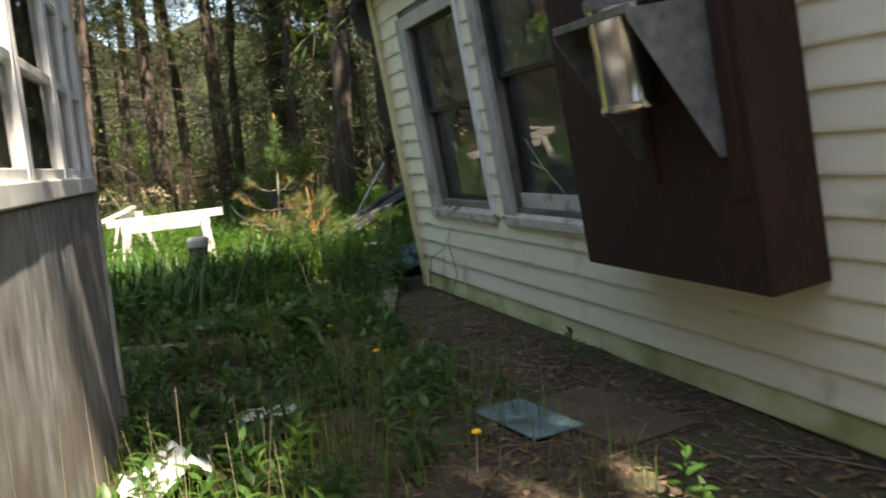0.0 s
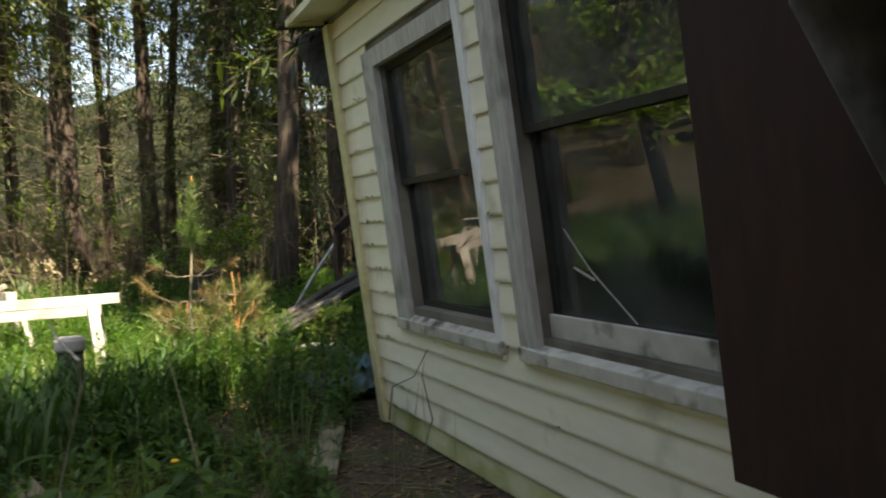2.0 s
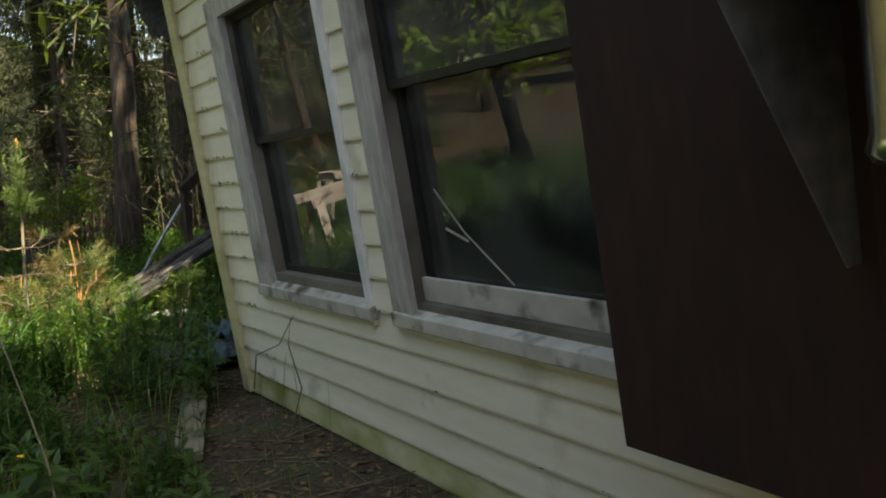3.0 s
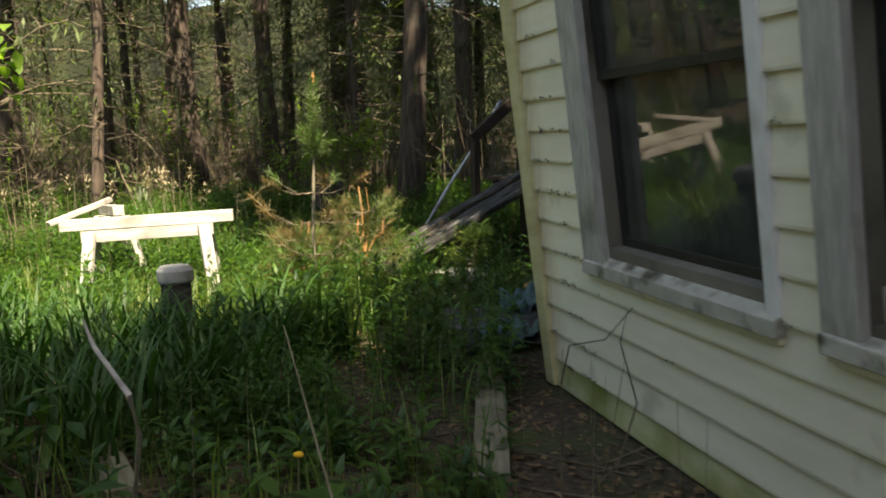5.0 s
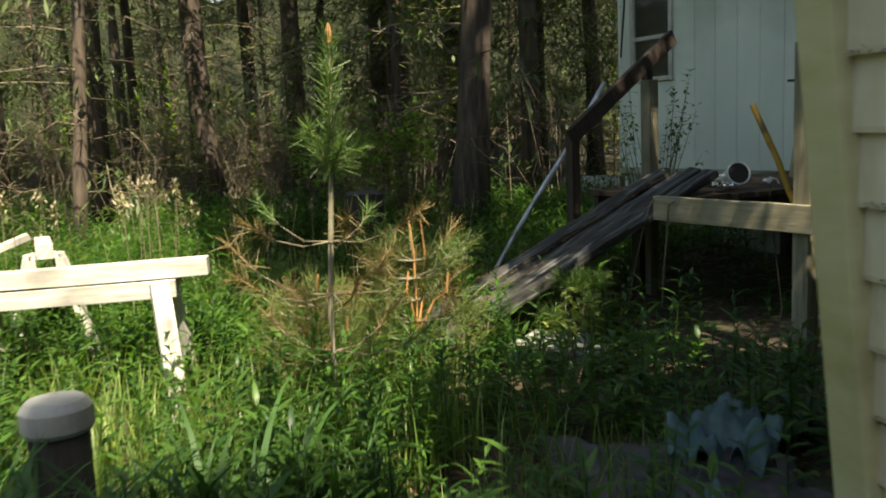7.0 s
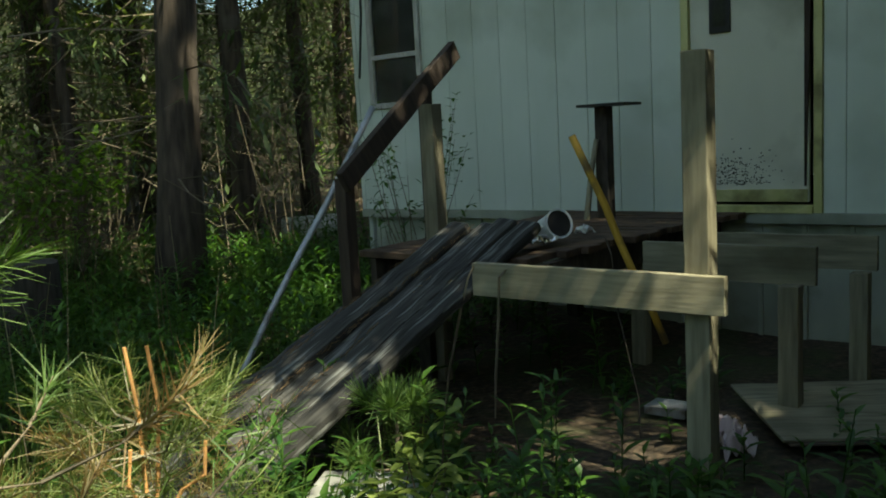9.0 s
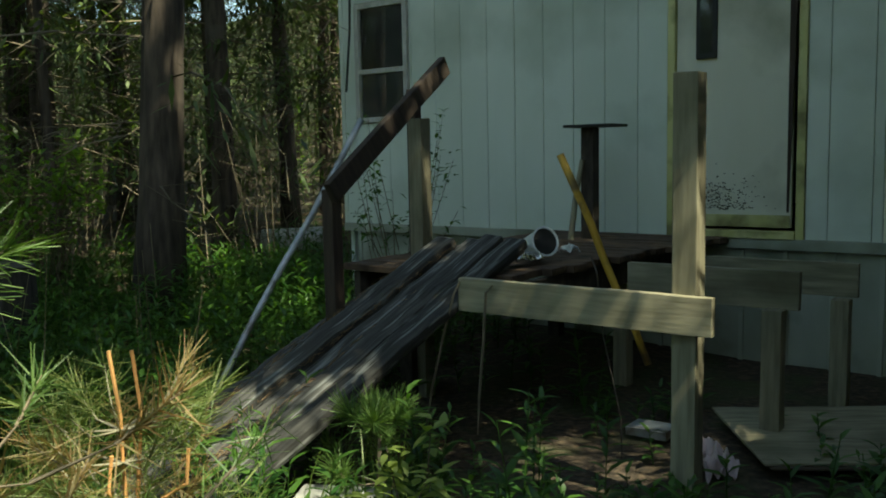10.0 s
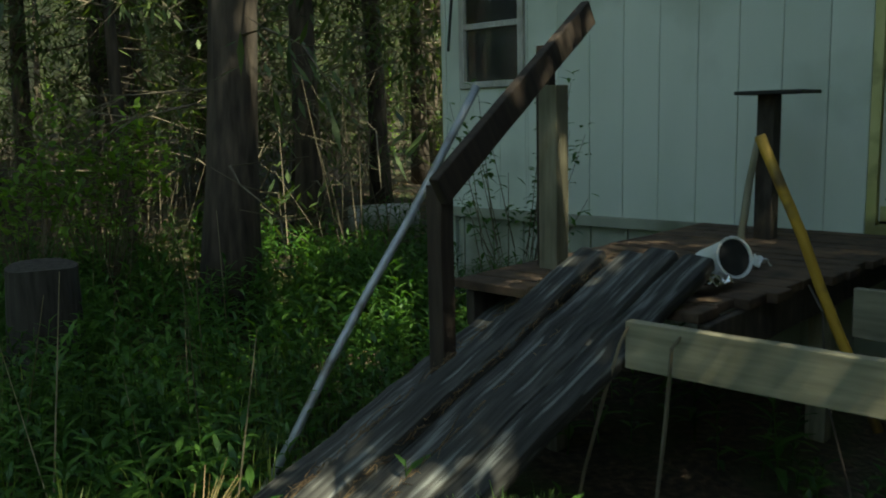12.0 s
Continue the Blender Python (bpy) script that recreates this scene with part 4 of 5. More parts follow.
crumpled("crumpled_rag", -0.12, 9.0, 0.85, 0.95, 0.10, M_RAG, "crumpled grey rags in a heap by the house corner", "rags", 2.0, 15)
crumpled("teal_cloth", -0.16, 8.60, 0.36, 0.34, 0.10, M_TEAL, "crumpled faded teal cloth on the rag heap", "cloth", 5.0, 40, 0.05)
crumpled("dark_rag", 0.0, 9.25, 0.40, 0.36, 0.17, M_TEAL, "crumpled blue-grey rag on the rag heap", "cloth", 9.0, 70, 0.03)
crumpled("white_plastic_sheet", -0.92, 3.40, 0.36, 0.30, 0.13, M_PLASTIC, "crumpled white plastic sheet in the grass by the shed", "plastic", 3.0, 25, 0.0, 2.2)
crumpled("white_plastic_scrap", -0.70, 4.25, 0.30, 0.14, 0.03, M_PLASTIC, "torn white plastic scrap in the grass", "plastic", 7.0, 10)
crumpled("insulation_scrap", 1.00, 10.92, 0.16, 0.15, 0.09, M_PINK, "torn pale pink insulation beside the post", "insulation", 4.0)
crumpled("insulation_scrap", 1.05, 11.08, 0.16, 0.14, 0.08, M_PINK, "torn pale pink insulation beside the post", "insulation", 8.0, 50)
crumpled("foil_wrapper", 0.50, 11.86, 0.17, 0.10, 0.03, M_STEEL, "shiny foil wrapper on the porch boards", "wrapper", 6.0, 20, 0.84)
crumpled("paper_scrap", 0.92, 12.25, 0.09, 0.07, 0.03, M_PLASTIC, "white paper scrap on the porch boards", "paper", 11.0, 20, 0.83)

drum = empty("white_drum", pose(0.06, 18.9, ground_z(0.0, 18.9) + 0.13, 0, 90, 4), "white cylindrical tank lying on the forest floor", "tank")
part("shell", tube([(0, 0, -0.40), (0, 0, -0.38), (0, 0, 0.38), (0, 0, 0.40)], [0.14, 0.155, 0.155, 0.14], 24), M_TANK, drum, smooth=True)

# ---- trees ----
def conifer(name, seed, height, r, low, dense, label, bare=0.7):
    """A conifer: bent tapered trunk, dead limbs below, sprays of needles above and on some lower limbs."""
    g = np.random.default_rng(seed)
    t = empty(name, Matrix(), label, "tree", group="conifers of the wood")
    bend = g.normal(0, 0.02, 2)
    path = [Vector((bend[0] * z * z / height + 0.05 * math.sin(z * 0.8 + seed), bend[1] * z * z / height + 0.05 * math.cos(z * 0.7 + seed), z)) for z in np.linspace(-0.2, height, 14)]
    radii = [max(0.02, r * (1 - 0.86 * i / 13)) * (1.3 if i == 0 else 1) for i in range(14)]
    part("trunk", tube(path, radii, 9), M_BARK, t, smooth=True)
    at = lambda z: np.array(path[0].lerp(path[-1], 0)) * 0 + np.array([np.interp(z, [p.z for p in path], [p[k] for p in path]) for k in range(3)])
    twigs, sprays = Batch(), Batch()
    quad = np.array([(0, 0, 0), (0.45, -0.5, 0), (1, 0, 0), (0.45, 0.5, 0)])
    n_limb = int(height * 8)
    for i in range(n_limb):
        z = bare + (height - bare - 0.2) * (i / n_limb) ** 0.85
        a = g.uniform(0, math.tau)
        live = z > low or g.random() < 0.30 * dense
        reach = (1.2 + 1.5 * g.random()) * (1.3 if live else 0.8) * max(0.3, 1.12 - z / height)
        p0 = at(z)
        d = np.array([math.cos(a), math.sin(a), 0.0])
        pts = [p0]
        for k in range(1, 5):
            u = k / 4
            pts.append(p0 + d * reach * u + np.array([g.normal(0, 0.04), g.normal(0, 0.04), (0.12 * u - 0.42 * u * u) * reach + g.normal(0, 0.02)]))
        for k in range(4):
            twigs.add(*spike(pts[k], pts[k + 1], 0.015 * (1 - k * 0.2)))
        for k in range(4 if live else 8):
            q = pts[1 + int(g.integers(0, 4))]
            e = q + np.array([d[0] * 0.15, d[1] * 0.15, 0]) + g.normal(0, 0.18, 3) * np.array([1, 1, 0.7])
            twigs.add(*spike(q, e, 0.006))
        if live:
            m = int((58 if z < 8 else 26) * dense * (0.5 + reach * 0.35))
            size = 0.20 if z < 8 else 0.46
            for _ in range(m):
                u = g.uniform(0.2, 1.05)
                q = p0 + d * reach * u + np.array([0, 0, (0.12 * u - 0.42 * u * u) * reach])
                side = np.array([-d[1], d[0], 0]) * g.normal(0, 0.20) * (0.4 + u)
                ln, wd = size * g.uniform(0.6, 1.4), size * (g.uniform(0.10, 0.24) if z < 8 else g.uniform(0.22, 0.40))
                v = quad * np.array([ln, wd, 1])
                v = pitch_leaf(v, g.normal(-0.35, 0.45), a + g.normal(0, 0.8), q + side + np.array([0, 0, g.normal(-0.05, 0.07)]))
                sprays.add(v, np.array([(0, 1, 2, 3)]))
    tw = new("limbwork", twigs.make("limbwork", M_TWIG))
    tw.parent = t
    cr = new("crown", sprays.make("crown", M_NEEDLE))
    cr.parent = t
    return t


KINDS = [conifer("spruce_tree", 11, 15, 0.14, 5.0, 1.0, "slender conifer with bare dead lower limbs"),
         conifer("spruce_tree", 12, 17, 0.19, 6.0, 0.9, "tall dark conifer trunk with bare dead limbs"),
         conifer("spruce_tree", 13, 13, 0.09, 4.0, 1.0, "thin conifer with sparse dead branches"),
         conifer("spruce_tree", 14, 14, 0.15, 1.6, 1.4, "dark green spruce with boughs down low"),
         conifer("spruce_tree", 15, 17, 0.25, 6.5, 1.0, "thick dark conifer trunk at the wood's edge"),
         conifer("spruce_tree", 16, 9, 0.07, 2.2, 1.0, "young spruce with thin green boughs"),
         # the last two kinds serve only as unseen shade trees
         conifer("spruce_tree", 18, 17, 0.20, 2.2, 2.6, "unseen tall spruce with dense dark boughs, added to shade the porch", 2.9),
         conifer("spruce_tree", 19, 12, 0.13, 7.5, 1.9, "unseen tall pine with a high crown, added to shade the path", 7.7)]
SPOTS = [(-1.38, 15.0, 1, 40), (-3.2, 21.7, 1, 90), (-6.4, 16.9, 0, 10), (-5.5, 18.3, 1, 200), (-6.1, 22.2, 0, 300), (-4.7, 20.6, 1, 130),
         (-0.85, 18.2, 3, 20), (0.3, 21.5, 3, 80), (-1.7, 22.4, 3, 140), (-3.4, 23.2, 3, 10), (-0.6, 24.6, 3, 200), (1.2, 23.6, 3, 260), (-5.3, 24.2, 3, 310), (-2.6, 17.9, 5, 70), (-7.6, 15.2, 2, 50), (-8.4, 17.6, 1, 60), (-7.0, 19.4, 2, 150),
         (-2.3, 24.0, 1, 210), (-0.9, 23.2, 2, 10), (1.4, 19.0, 3, 100), (-4.0, 24.5, 4, 33), (-9.5, 14.5, 0, 220), (-5.9, 15.3, 2, 75),
         # unseen trees east of the house, added to shade porch and path
         (5.9, 8.4, 3, 0), (6.4, 7.0, 3, 33), (8.2, 5.8, 3, 66), (10.0, 4.5, 3, 120), (7.2, 8.8, 3, 90), (8.4, 7.6, 3, 140), (9.4, 9.2, 3, 10), (10.8, 7.0, 3, 30), (5.5, 9.6, 3, 77), (6.8, 10.5, 3, 200), (8.3, 10.6, 3, 250), (10.3, 11.2, 3, 20),
         (9.5, -3.2, 1, 80), (7.0, -5.0, 3, 44)]
g = np.random.default_rng(77)
tries = 0
while len(SPOTS) < 235 and tries < 9000:
    tries += 1
    a, d = g.uniform(0, math.tau), 9 + 36 * math.sqrt(g.uniform(0.02, 1))
    x, y = -1 + d * math.cos(a), 8 + d * math.sin(a)
    ahead = y > 15.0 and -26 < x < 14
    leftw = x < -7.0 and y > -4
    if not (ahead or leftw or d > 17):
        continue
    if x > -0.5 and 11 < y < 20 and x < 8:
        continue
    if x > -1 and y < 6 and d < 26 and -5.0 < (x + 2.8) * 0.90 + (y - 9.7) * 0.43 < 3.0:
        continue
    if not ahead and not leftw and g.random() < 0.45:
        continue
    if min((x - s[0]) ** 2 + (y - s[1]) ** 2 for s in SPOTS) < 1.7:
        continue
    SPOTS.append((x, y, int(g.choice([0, 1, 2, 3, 5, 0, 1, 2])), g.uniform(0, 360)))
# tall trees round the house, out of view, added to shade porch and path
SHADE_TREES = [(5.42, 7.75, 3, 130, 1.5), (6.8, 7.9, 3, 210, 1.55), (8.1, -0.6, 4, 95, 1.3), (8.95, -1.4, 4, 20, 1.6),
          (1.30, 9.20, 6, 15, 1.05), (3.4, 10.0, 6, 140, 1.25), (5.2, 10.7, 6, 260, 1.25),
          (3.7, -2.4, 7, 70, 1.5)]
used = set()
for x, y, k, rz, size in [p + (1.0,) for p in SPOTS] + SHADE_TREES:
    m = pose(x, y, ground_z(x, y) - 0.05, g.normal(0, 1.6), g.normal(0, 1.6), rz) @ Matrix.Diagonal((size, size, size, 1.0))
    if k in used:
        copy_thing(KINDS[k], m)
    else:
        used.add(k)
        KINDS[k].matrix_basis = m


def far_wood():
    m, nt, b, _ = material("far_wood")
    # near-black streaks put the shade among far trees into the ring's colour
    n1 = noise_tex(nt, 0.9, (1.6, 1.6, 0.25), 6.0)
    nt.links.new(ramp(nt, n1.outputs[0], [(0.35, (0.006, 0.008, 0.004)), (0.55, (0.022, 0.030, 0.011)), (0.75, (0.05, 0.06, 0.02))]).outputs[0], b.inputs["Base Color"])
    b.inputs["Roughness"].default_value = 0.95
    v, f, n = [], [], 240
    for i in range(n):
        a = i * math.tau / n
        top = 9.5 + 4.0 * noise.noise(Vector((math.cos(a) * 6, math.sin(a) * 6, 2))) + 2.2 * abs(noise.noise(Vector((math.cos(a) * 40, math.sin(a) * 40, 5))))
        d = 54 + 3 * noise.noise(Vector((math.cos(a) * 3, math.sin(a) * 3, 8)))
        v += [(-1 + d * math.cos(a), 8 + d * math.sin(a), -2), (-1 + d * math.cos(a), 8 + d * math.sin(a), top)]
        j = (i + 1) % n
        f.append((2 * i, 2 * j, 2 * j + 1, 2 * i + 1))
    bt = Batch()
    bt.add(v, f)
    tagged(new("backdrop", bt.make("backdrop", m)), "backdrop ring closing the view, the far wood's shade painted dark", "backdrop", kind="structure")


far_wood()


def maple(x, y, seed, low_branch=None):
    """A broad-leaved tree at the yard's edge with bright young leaves."""
    gg = np.random.default_rng(seed)
    t = empty("maple_tree", pose(x, y, ground_z(x, y)), "young maple with bright yellow-green spring leaves", "tree")
    part("trunk", tube([(0, 0, -0.1), (0.05, 0.03, 1.5), (0.0, 0.1, 3.5), (0.1, 0.1, 6.5)], [0.13, 0.11, 0.08, 0.02], 10), M_BARK, t, smooth=True)
    tw, lv = Batch(), Batch()
    for i in range(46):
        z = gg.uniform(1.5, 6.3)
        a = gg.uniform(0, math.tau)
        ln = gg.uniform(0.9, 2.2) * (1.1 - z / 9)
        p0, p1 = np.array([0.03, 0.05, z]), np.array([math.cos(a) * ln, math.sin(a) * ln, z + gg.normal(0.1, 0.25)])
        tw.add(*spike(p0, p1, 0.014))
        for _ in range(70):
            u = gg.uniform(0.25, 1.08)
            q = p0 + (p1 - p0) * u + gg.normal(0, 0.17, 3)
            v, f = leaf(gg.uniform(0.08, 0.14), gg.uniform(0.07, 0.11), 0.3)
            lv.add(pitch_leaf(v, gg.normal(-0.4, 0.5), gg.uniform(0, math.tau), q), f)
    if low_branch:
        p0, p1 = np.array([0.03, 0.05, 1.4]), np.array(low_branch)
        tw.add(*spike(p0, p1, 0.016))
        for _ in range(150):
            q = p0 + (p1 - p0) * gg.uniform(0.5, 1.1) + gg.normal(0, 0.13, 3)
            v, f = leaf(gg.uniform(0.09, 0.15), gg.uniform(0.08, 0.12), 0.3)
            lv.add(pitch_leaf(v, gg.normal(-0.4, 0.5), gg.uniform(0, math.tau), q), f)
    for nm, b, mt in (("limbwork", tw, M_TWIG), ("crown", lv, M_MAPLE)):
        o = new(nm, b.make(nm, mt))
        o.parent = t
    return t


maple(-5.3, 9.3, 3, (1.32, 0.32, 1.95))
maple(-5.6, 3.4, 4)

# ---- young pines and shrubs ----
def pine_sapling(x, y, h, seed, mat, label, whorls, spread):
    gg = np.random.default_rng(seed)
    t = empty("pine_sapling", pose(x, y, ground_z(x, y)), label, "sapling")
    part("stem", tube([(0, 0, -0.05), (0.01, 0.0, h * 0.5), (0.02, 0.01, h)], [0.013, 0.009, 0.006], 7), M_TWIG, t)
    tw, nd = Batch(), Batch()
    tips = [(np.array([0.01, 0, h * 0.72]), np.array([0.02, 0.01, h]))]
    for k in range(whorls):
        z = h * (0.28 + 0.55 * k / max(1, whorls - 1))
        for j in range(5):
            a = j * 1.256 + k * 0.5 + gg.normal(0, 0.15)
            ln = spread * (1.1 - 0.6 * k / max(1, whorls - 1)) * gg.uniform(0.75, 1.2)
            p0 = np.array([0.01, 0, z])
            pm = p0 + np.array([math.cos(a) * ln * 0.7, math.sin(a) * ln * 0.7, ln * 0.12])
            p1 = p0 + np.array([math.cos(a) * ln, math.sin(a) * ln, ln * 0.5])
            tw.add(*spike(p0, pm, 0.006))
            tw.add(*spike(pm, p1, 0.005))
            tips += [(pm, p1)]
    for p0, p1 in tips:
        d = (p1 - p0) / np.linalg.norm(p1 - p0)
        for _ in range(150):
            q = p0 + (p1 - p0) * gg.uniform(0.0, 1.0)
            e = d * gg.uniform(0.35, 0.9) + gg.normal(0, 0.55, 3)
            e = e / np.linalg.norm(e) * gg.uniform(0.07, 0.13)
            s = np.cross(e, gg.normal(0, 1, 3))
            s = s / np.linalg.norm(s) * 0.0022
            nd.add(np.array([q - s, q + s, q + e + s * 0.4, q + e - s * 0.4]), np.array([(0, 1, 2, 3)]))
    for nm, b, mt in (("limbwork", tw, M_TWIG), ("needle_mass", nd, mat)):
        o = tagged(new(nm, b.make(nm, mt)), kind="stuff")
        o.parent = t
    return t


def needles(nd, gg, p0, p1, count, lo, hi, width, open_out=0.55):
    """Long needles round a shoot."""
    d = (p1 - p0) / np.linalg.norm(p1 - p0)
    for _ in range(count):
        q = p0 + (p1 - p0) * gg.uniform(0.0, 1.0)
        e = d * gg.uniform(0.4, 1.0) + gg.normal(0, open_out, 3)
        e = e / np.linalg.norm(e) * gg.uniform(lo, hi)
        s = np.cross(e, gg.normal(0, 1, 3))
        s = s / np.linalg.norm(s) * width
        nd.add(np.array([q - s, q + s, q + e + s * 0.3, q + e - s * 0.3]), np.array([(0, 1, 2, 3)]))


def leader_pine(x, y, h, seed):
    """A young pine: a green plume on its leader, half-bare curving boughs with brown needles below."""
    gg = np.random.default_rng(seed)
    t = empty("pine_sapling", pose(x, y, ground_z(x, y)), "young pine with a green leader, orange bud and browning lower boughs", "sapling")
    part("stem", tube([(0, 0, -0.05), (-0.015, 0, h * 0.4), (0.02, 0.01, h * 0.75), (0.035, 0.02, h)], [0.014, 0.012, 0.009, 0.005], 7), M_TREATED, t)
    part("bud", tube([(0.035, 0.02, h - 0.01), (0.036, 0.02, h + 0.03), (0.036, 0.02, h + 0.06)], [0.010, 0.013, 0.004], 7), M_ORANGE, t, "orange bud")
    tw, green, brown = Batch(), Batch(), Batch()
    needles(green, gg, np.array([0.018, 0.0, h * 0.70]), np.array([0.035, 0.02, h]), 520, 0.06, 0.11, 0.0019, 0.42)
    for k in range(5):
        a = k * 1.256 + 0.4
        p0 = np.array([0.02, 0, h * 0.72])
        p1 = p0 + np.array([math.cos(a) * 0.10, math.sin(a) * 0.10, gg.uniform(0.06, 0.16)])
        tw.add(*spike(p0, p1, 0.004))
        needles(green, gg, p0, p1, 110, 0.05, 0.10, 0.0018)
    for lev, n, ln in ((0.56, 5, 0.42), (0.44, 5, 0.52), (0.31, 4, 0.40)):
        for k in range(n):
            a = k * math.tau / n + lev * 9 + gg.normal(0, 0.2)
            reach = ln * gg.uniform(0.7, 1.15)
            pts = [np.array([0.0, 0.0, h * lev]) + np.array([math.cos(a) * reach * u, math.sin(a) * reach * u, reach * (-0.25 * u + 0.55 * u * u)]) for u in (0, 0.35, 0.7, 1.0)]
            for p, q in zip(pts, pts[1:]):
                tw.add(*spike(p, q, 0.0045))
            needles(green if gg.random() < 0.35 else brown, gg, pts[2], pts[3], 70, 0.05, 0.10, 0.0018)
    for nm, b, mt in (("limbwork", tw, M_TWIG), ("needle_mass", green, M_PINE), ("brown_needle_mass", brown, M_BROWN_NEEDLE)):
        tagged(new(nm, b.make(nm, mt)), kind="stuff").parent = t


def dying_pine(x, y, h, seed, spread, label):
    """A low pine bush: bare orange leaders, boughs with long straw-green needles."""
    gg = np.random.default_rng(seed)
    t = empty("pine_bush", pose(x, y, ground_z(x, y)), label, "sapling")
    tw, nd, brown = Batch(), Batch(), Batch()
    for dx, dy, top in ((0.0, 0.0, h), (0.05, 0.03, h * 0.99), (-0.03, -0.10, h * 0.72), (0.16, -0.05, h * 0.70)):
        pts = [Vector((0, 0, h * 0.35)), Vector((dx * 0.6, dy * 0.6, h * 0.55)), Vector((dx, dy, h * 0.80 if top > h * 0.9 else top * 0.85)), Vector((dx * 1.05 + 0.02 * math.sin(top * 40), dy, top))]
        part("leader", tube(pts, [0.007, 0.006, 0.005, 0.0055], 6), M_ORANGE, t, "bare orange leading shoot")
        p, q = np.array(pts[1]), np.array(pts[2])
        needles(brown, gg, p, q, 60, 0.03, 0.07, 0.0012, 0.9)
    part("stem", tube([(0, 0, -0.05), (0.0, 0.01, h * 0.36)], [0.012, 0.009], 7), M_ORANGE, t)
    for lev in (0.18, 0.30, 0.42, 0.54, 0.66, 0.76):
        for k in range(8):
            a = k * 0.9 + lev * 20 + gg.normal(0, 0.2)
            reach = spread * gg.uniform(0.55, 1.1) * (1.15 - 0.7 * lev)
            p0 = np.array([0, 0, h * lev])
            pm = p0 + np.array([math.cos(a), math.sin(a), 0.18]) * reach * 0.6
            p1 = p0 + np.array([math.cos(a), math.sin(a), 0.50]) * reach
            tw.add(*spike(p0, pm, 0.0055))
            tw.add(*spike(pm, p1, 0.0045))
            needles(brown if gg.random() < 0.25 else nd, gg, pm, p1, 64, 0.07, 0.14, 0.0014, 0.62)
    for nm, b, mt in (("limbwork", tw, M_TREATED), ("needle_mass", nd, M_STRAW_NEEDLE), ("brown_needle_mass", brown, M_BROWN_NEEDLE)):
        tagged(new(nm, b.make(nm, mt)), kind="stuff").parent = t


leader_pine(-1.44, 9.14, 1.66, 1)
dying_pine(-1.29, 10.19, 0.90, 2, 0.42, "small dying pine with orange shoots and straw-green needles")
dying_pine(-1.76, 10.05, 0.66, 6, 0.36, "low dying pine bush with straw-green needles in weeds")
pine_sapling(-0.45, 11.0, 0.42, 3, M_PINE, "tiny green pine seedling beside the ramp", 2, 0.2)


def leafy_shrub(name, x, y, h, width, n, size, mat, seed, label):
    gg = np.random.default_rng(seed)
    t = empty(name, pose(x, y, ground_z(x, y)), label, "shrub")
    tw, lv = Batch(), Batch()
    for i in range(max(4, n // 14)):
        a, w = gg.uniform(0, math.tau), width * math.sqrt(gg.random())
        z = h * gg.uniform(0.55, 1.0)
        p0, p1 = np.array([gg.normal(0, 0.02), gg.normal(0, 0.02), 0.0]), np.array([math.cos(a) * w, math.sin(a) * w, z])
        pm = (p0 + p1) / 2 + gg.normal(0, 0.04, 3)
        tw.add(*spike(p0, pm, 0.006))
        tw.add(*spike(pm, p1, 0.004))
        for _ in range(14):
            u = gg.uniform(0.45, 1.05)
            v, f = leaf(size * gg.uniform(0.7, 1.3), size * 0.5 * gg.uniform(0.8, 1.2), 0.25)
            lv.add(pitch_leaf(v, gg.normal(0.15, 0.4), gg.uniform(0, math.tau), pm + (p1 - pm) * u + gg.normal(0, size * 0.4, 3)), f)
    for nm, b, mt in (("twig_mass", tw, M_TWIG), ("foliage", lv, mat)):
        o = tagged(new(nm, b.make(nm, mt)), kind="stuff")
        o.parent = t


leafy_shrub("lime_shrub", -0.52, 10.30, 0.62, 0.14, 120, 0.06, M_LIME, 1, "small shrub with pale yellow-green leaves")
leafy_shrub("green_shrub", -2.3, 15.4, 1.5, 0.62, 700, 0.085, M_MAPLE, 2, "bright green leafy shrub at the wood's edge")
leafy_shrub("green_shrub", -2.75, 15.1, 1.3, 0.6, 560, 0.075, M_MAPLE, 3, "bright green leafy shrub at the wood's edge")
leafy_shrub("trailer_shrub", 0.35, 13.9, 1.6, 0.42, 330, 0.06, M_WEED, 4, "thin green shrub growing against the trailer")
leafy_shrub("bramble_shrub", -0.75, 5.55, 0.42, 0.30, 90, 0.13, M_WEED, 5, "low bramble with broad green leaves")
leafy_shrub("bramble_shrub", -1.25, 5.25, 0.40, 0.28, 90, 0.12, M_WEED, 6, "low bramble with broad green leaves")
leafy_shrub("bramble_shrub", -1.9, 6.3, 0.4, 0.28, 80, 0.11, M_WEED, 7, "low bramble with broad green leaves")
leafy_shrub("bramble_shrub", -2.5, 6.0, 0.34, 0.28, 80, 0.11, M_WEED, 8, "low bramble with broad green leaves")

# ---- ground plants ----
EYES = np.array([e[:2] for _, e, _, _ in PATH])
H_O, H_U = np.array([0.0252, 8.08]), np.array([0.3202, -0.9473])
T_O, T_X, T_Y = np.array([0.25, 15.41]), np.array([0.6112, -0.7915]), np.array([0.7915, 0.6112])
S_O, S_X, S_Y = np.array([-1.46, 4.38]), np.array([0.271, -0.963]), np.array([0.963, 0.271])


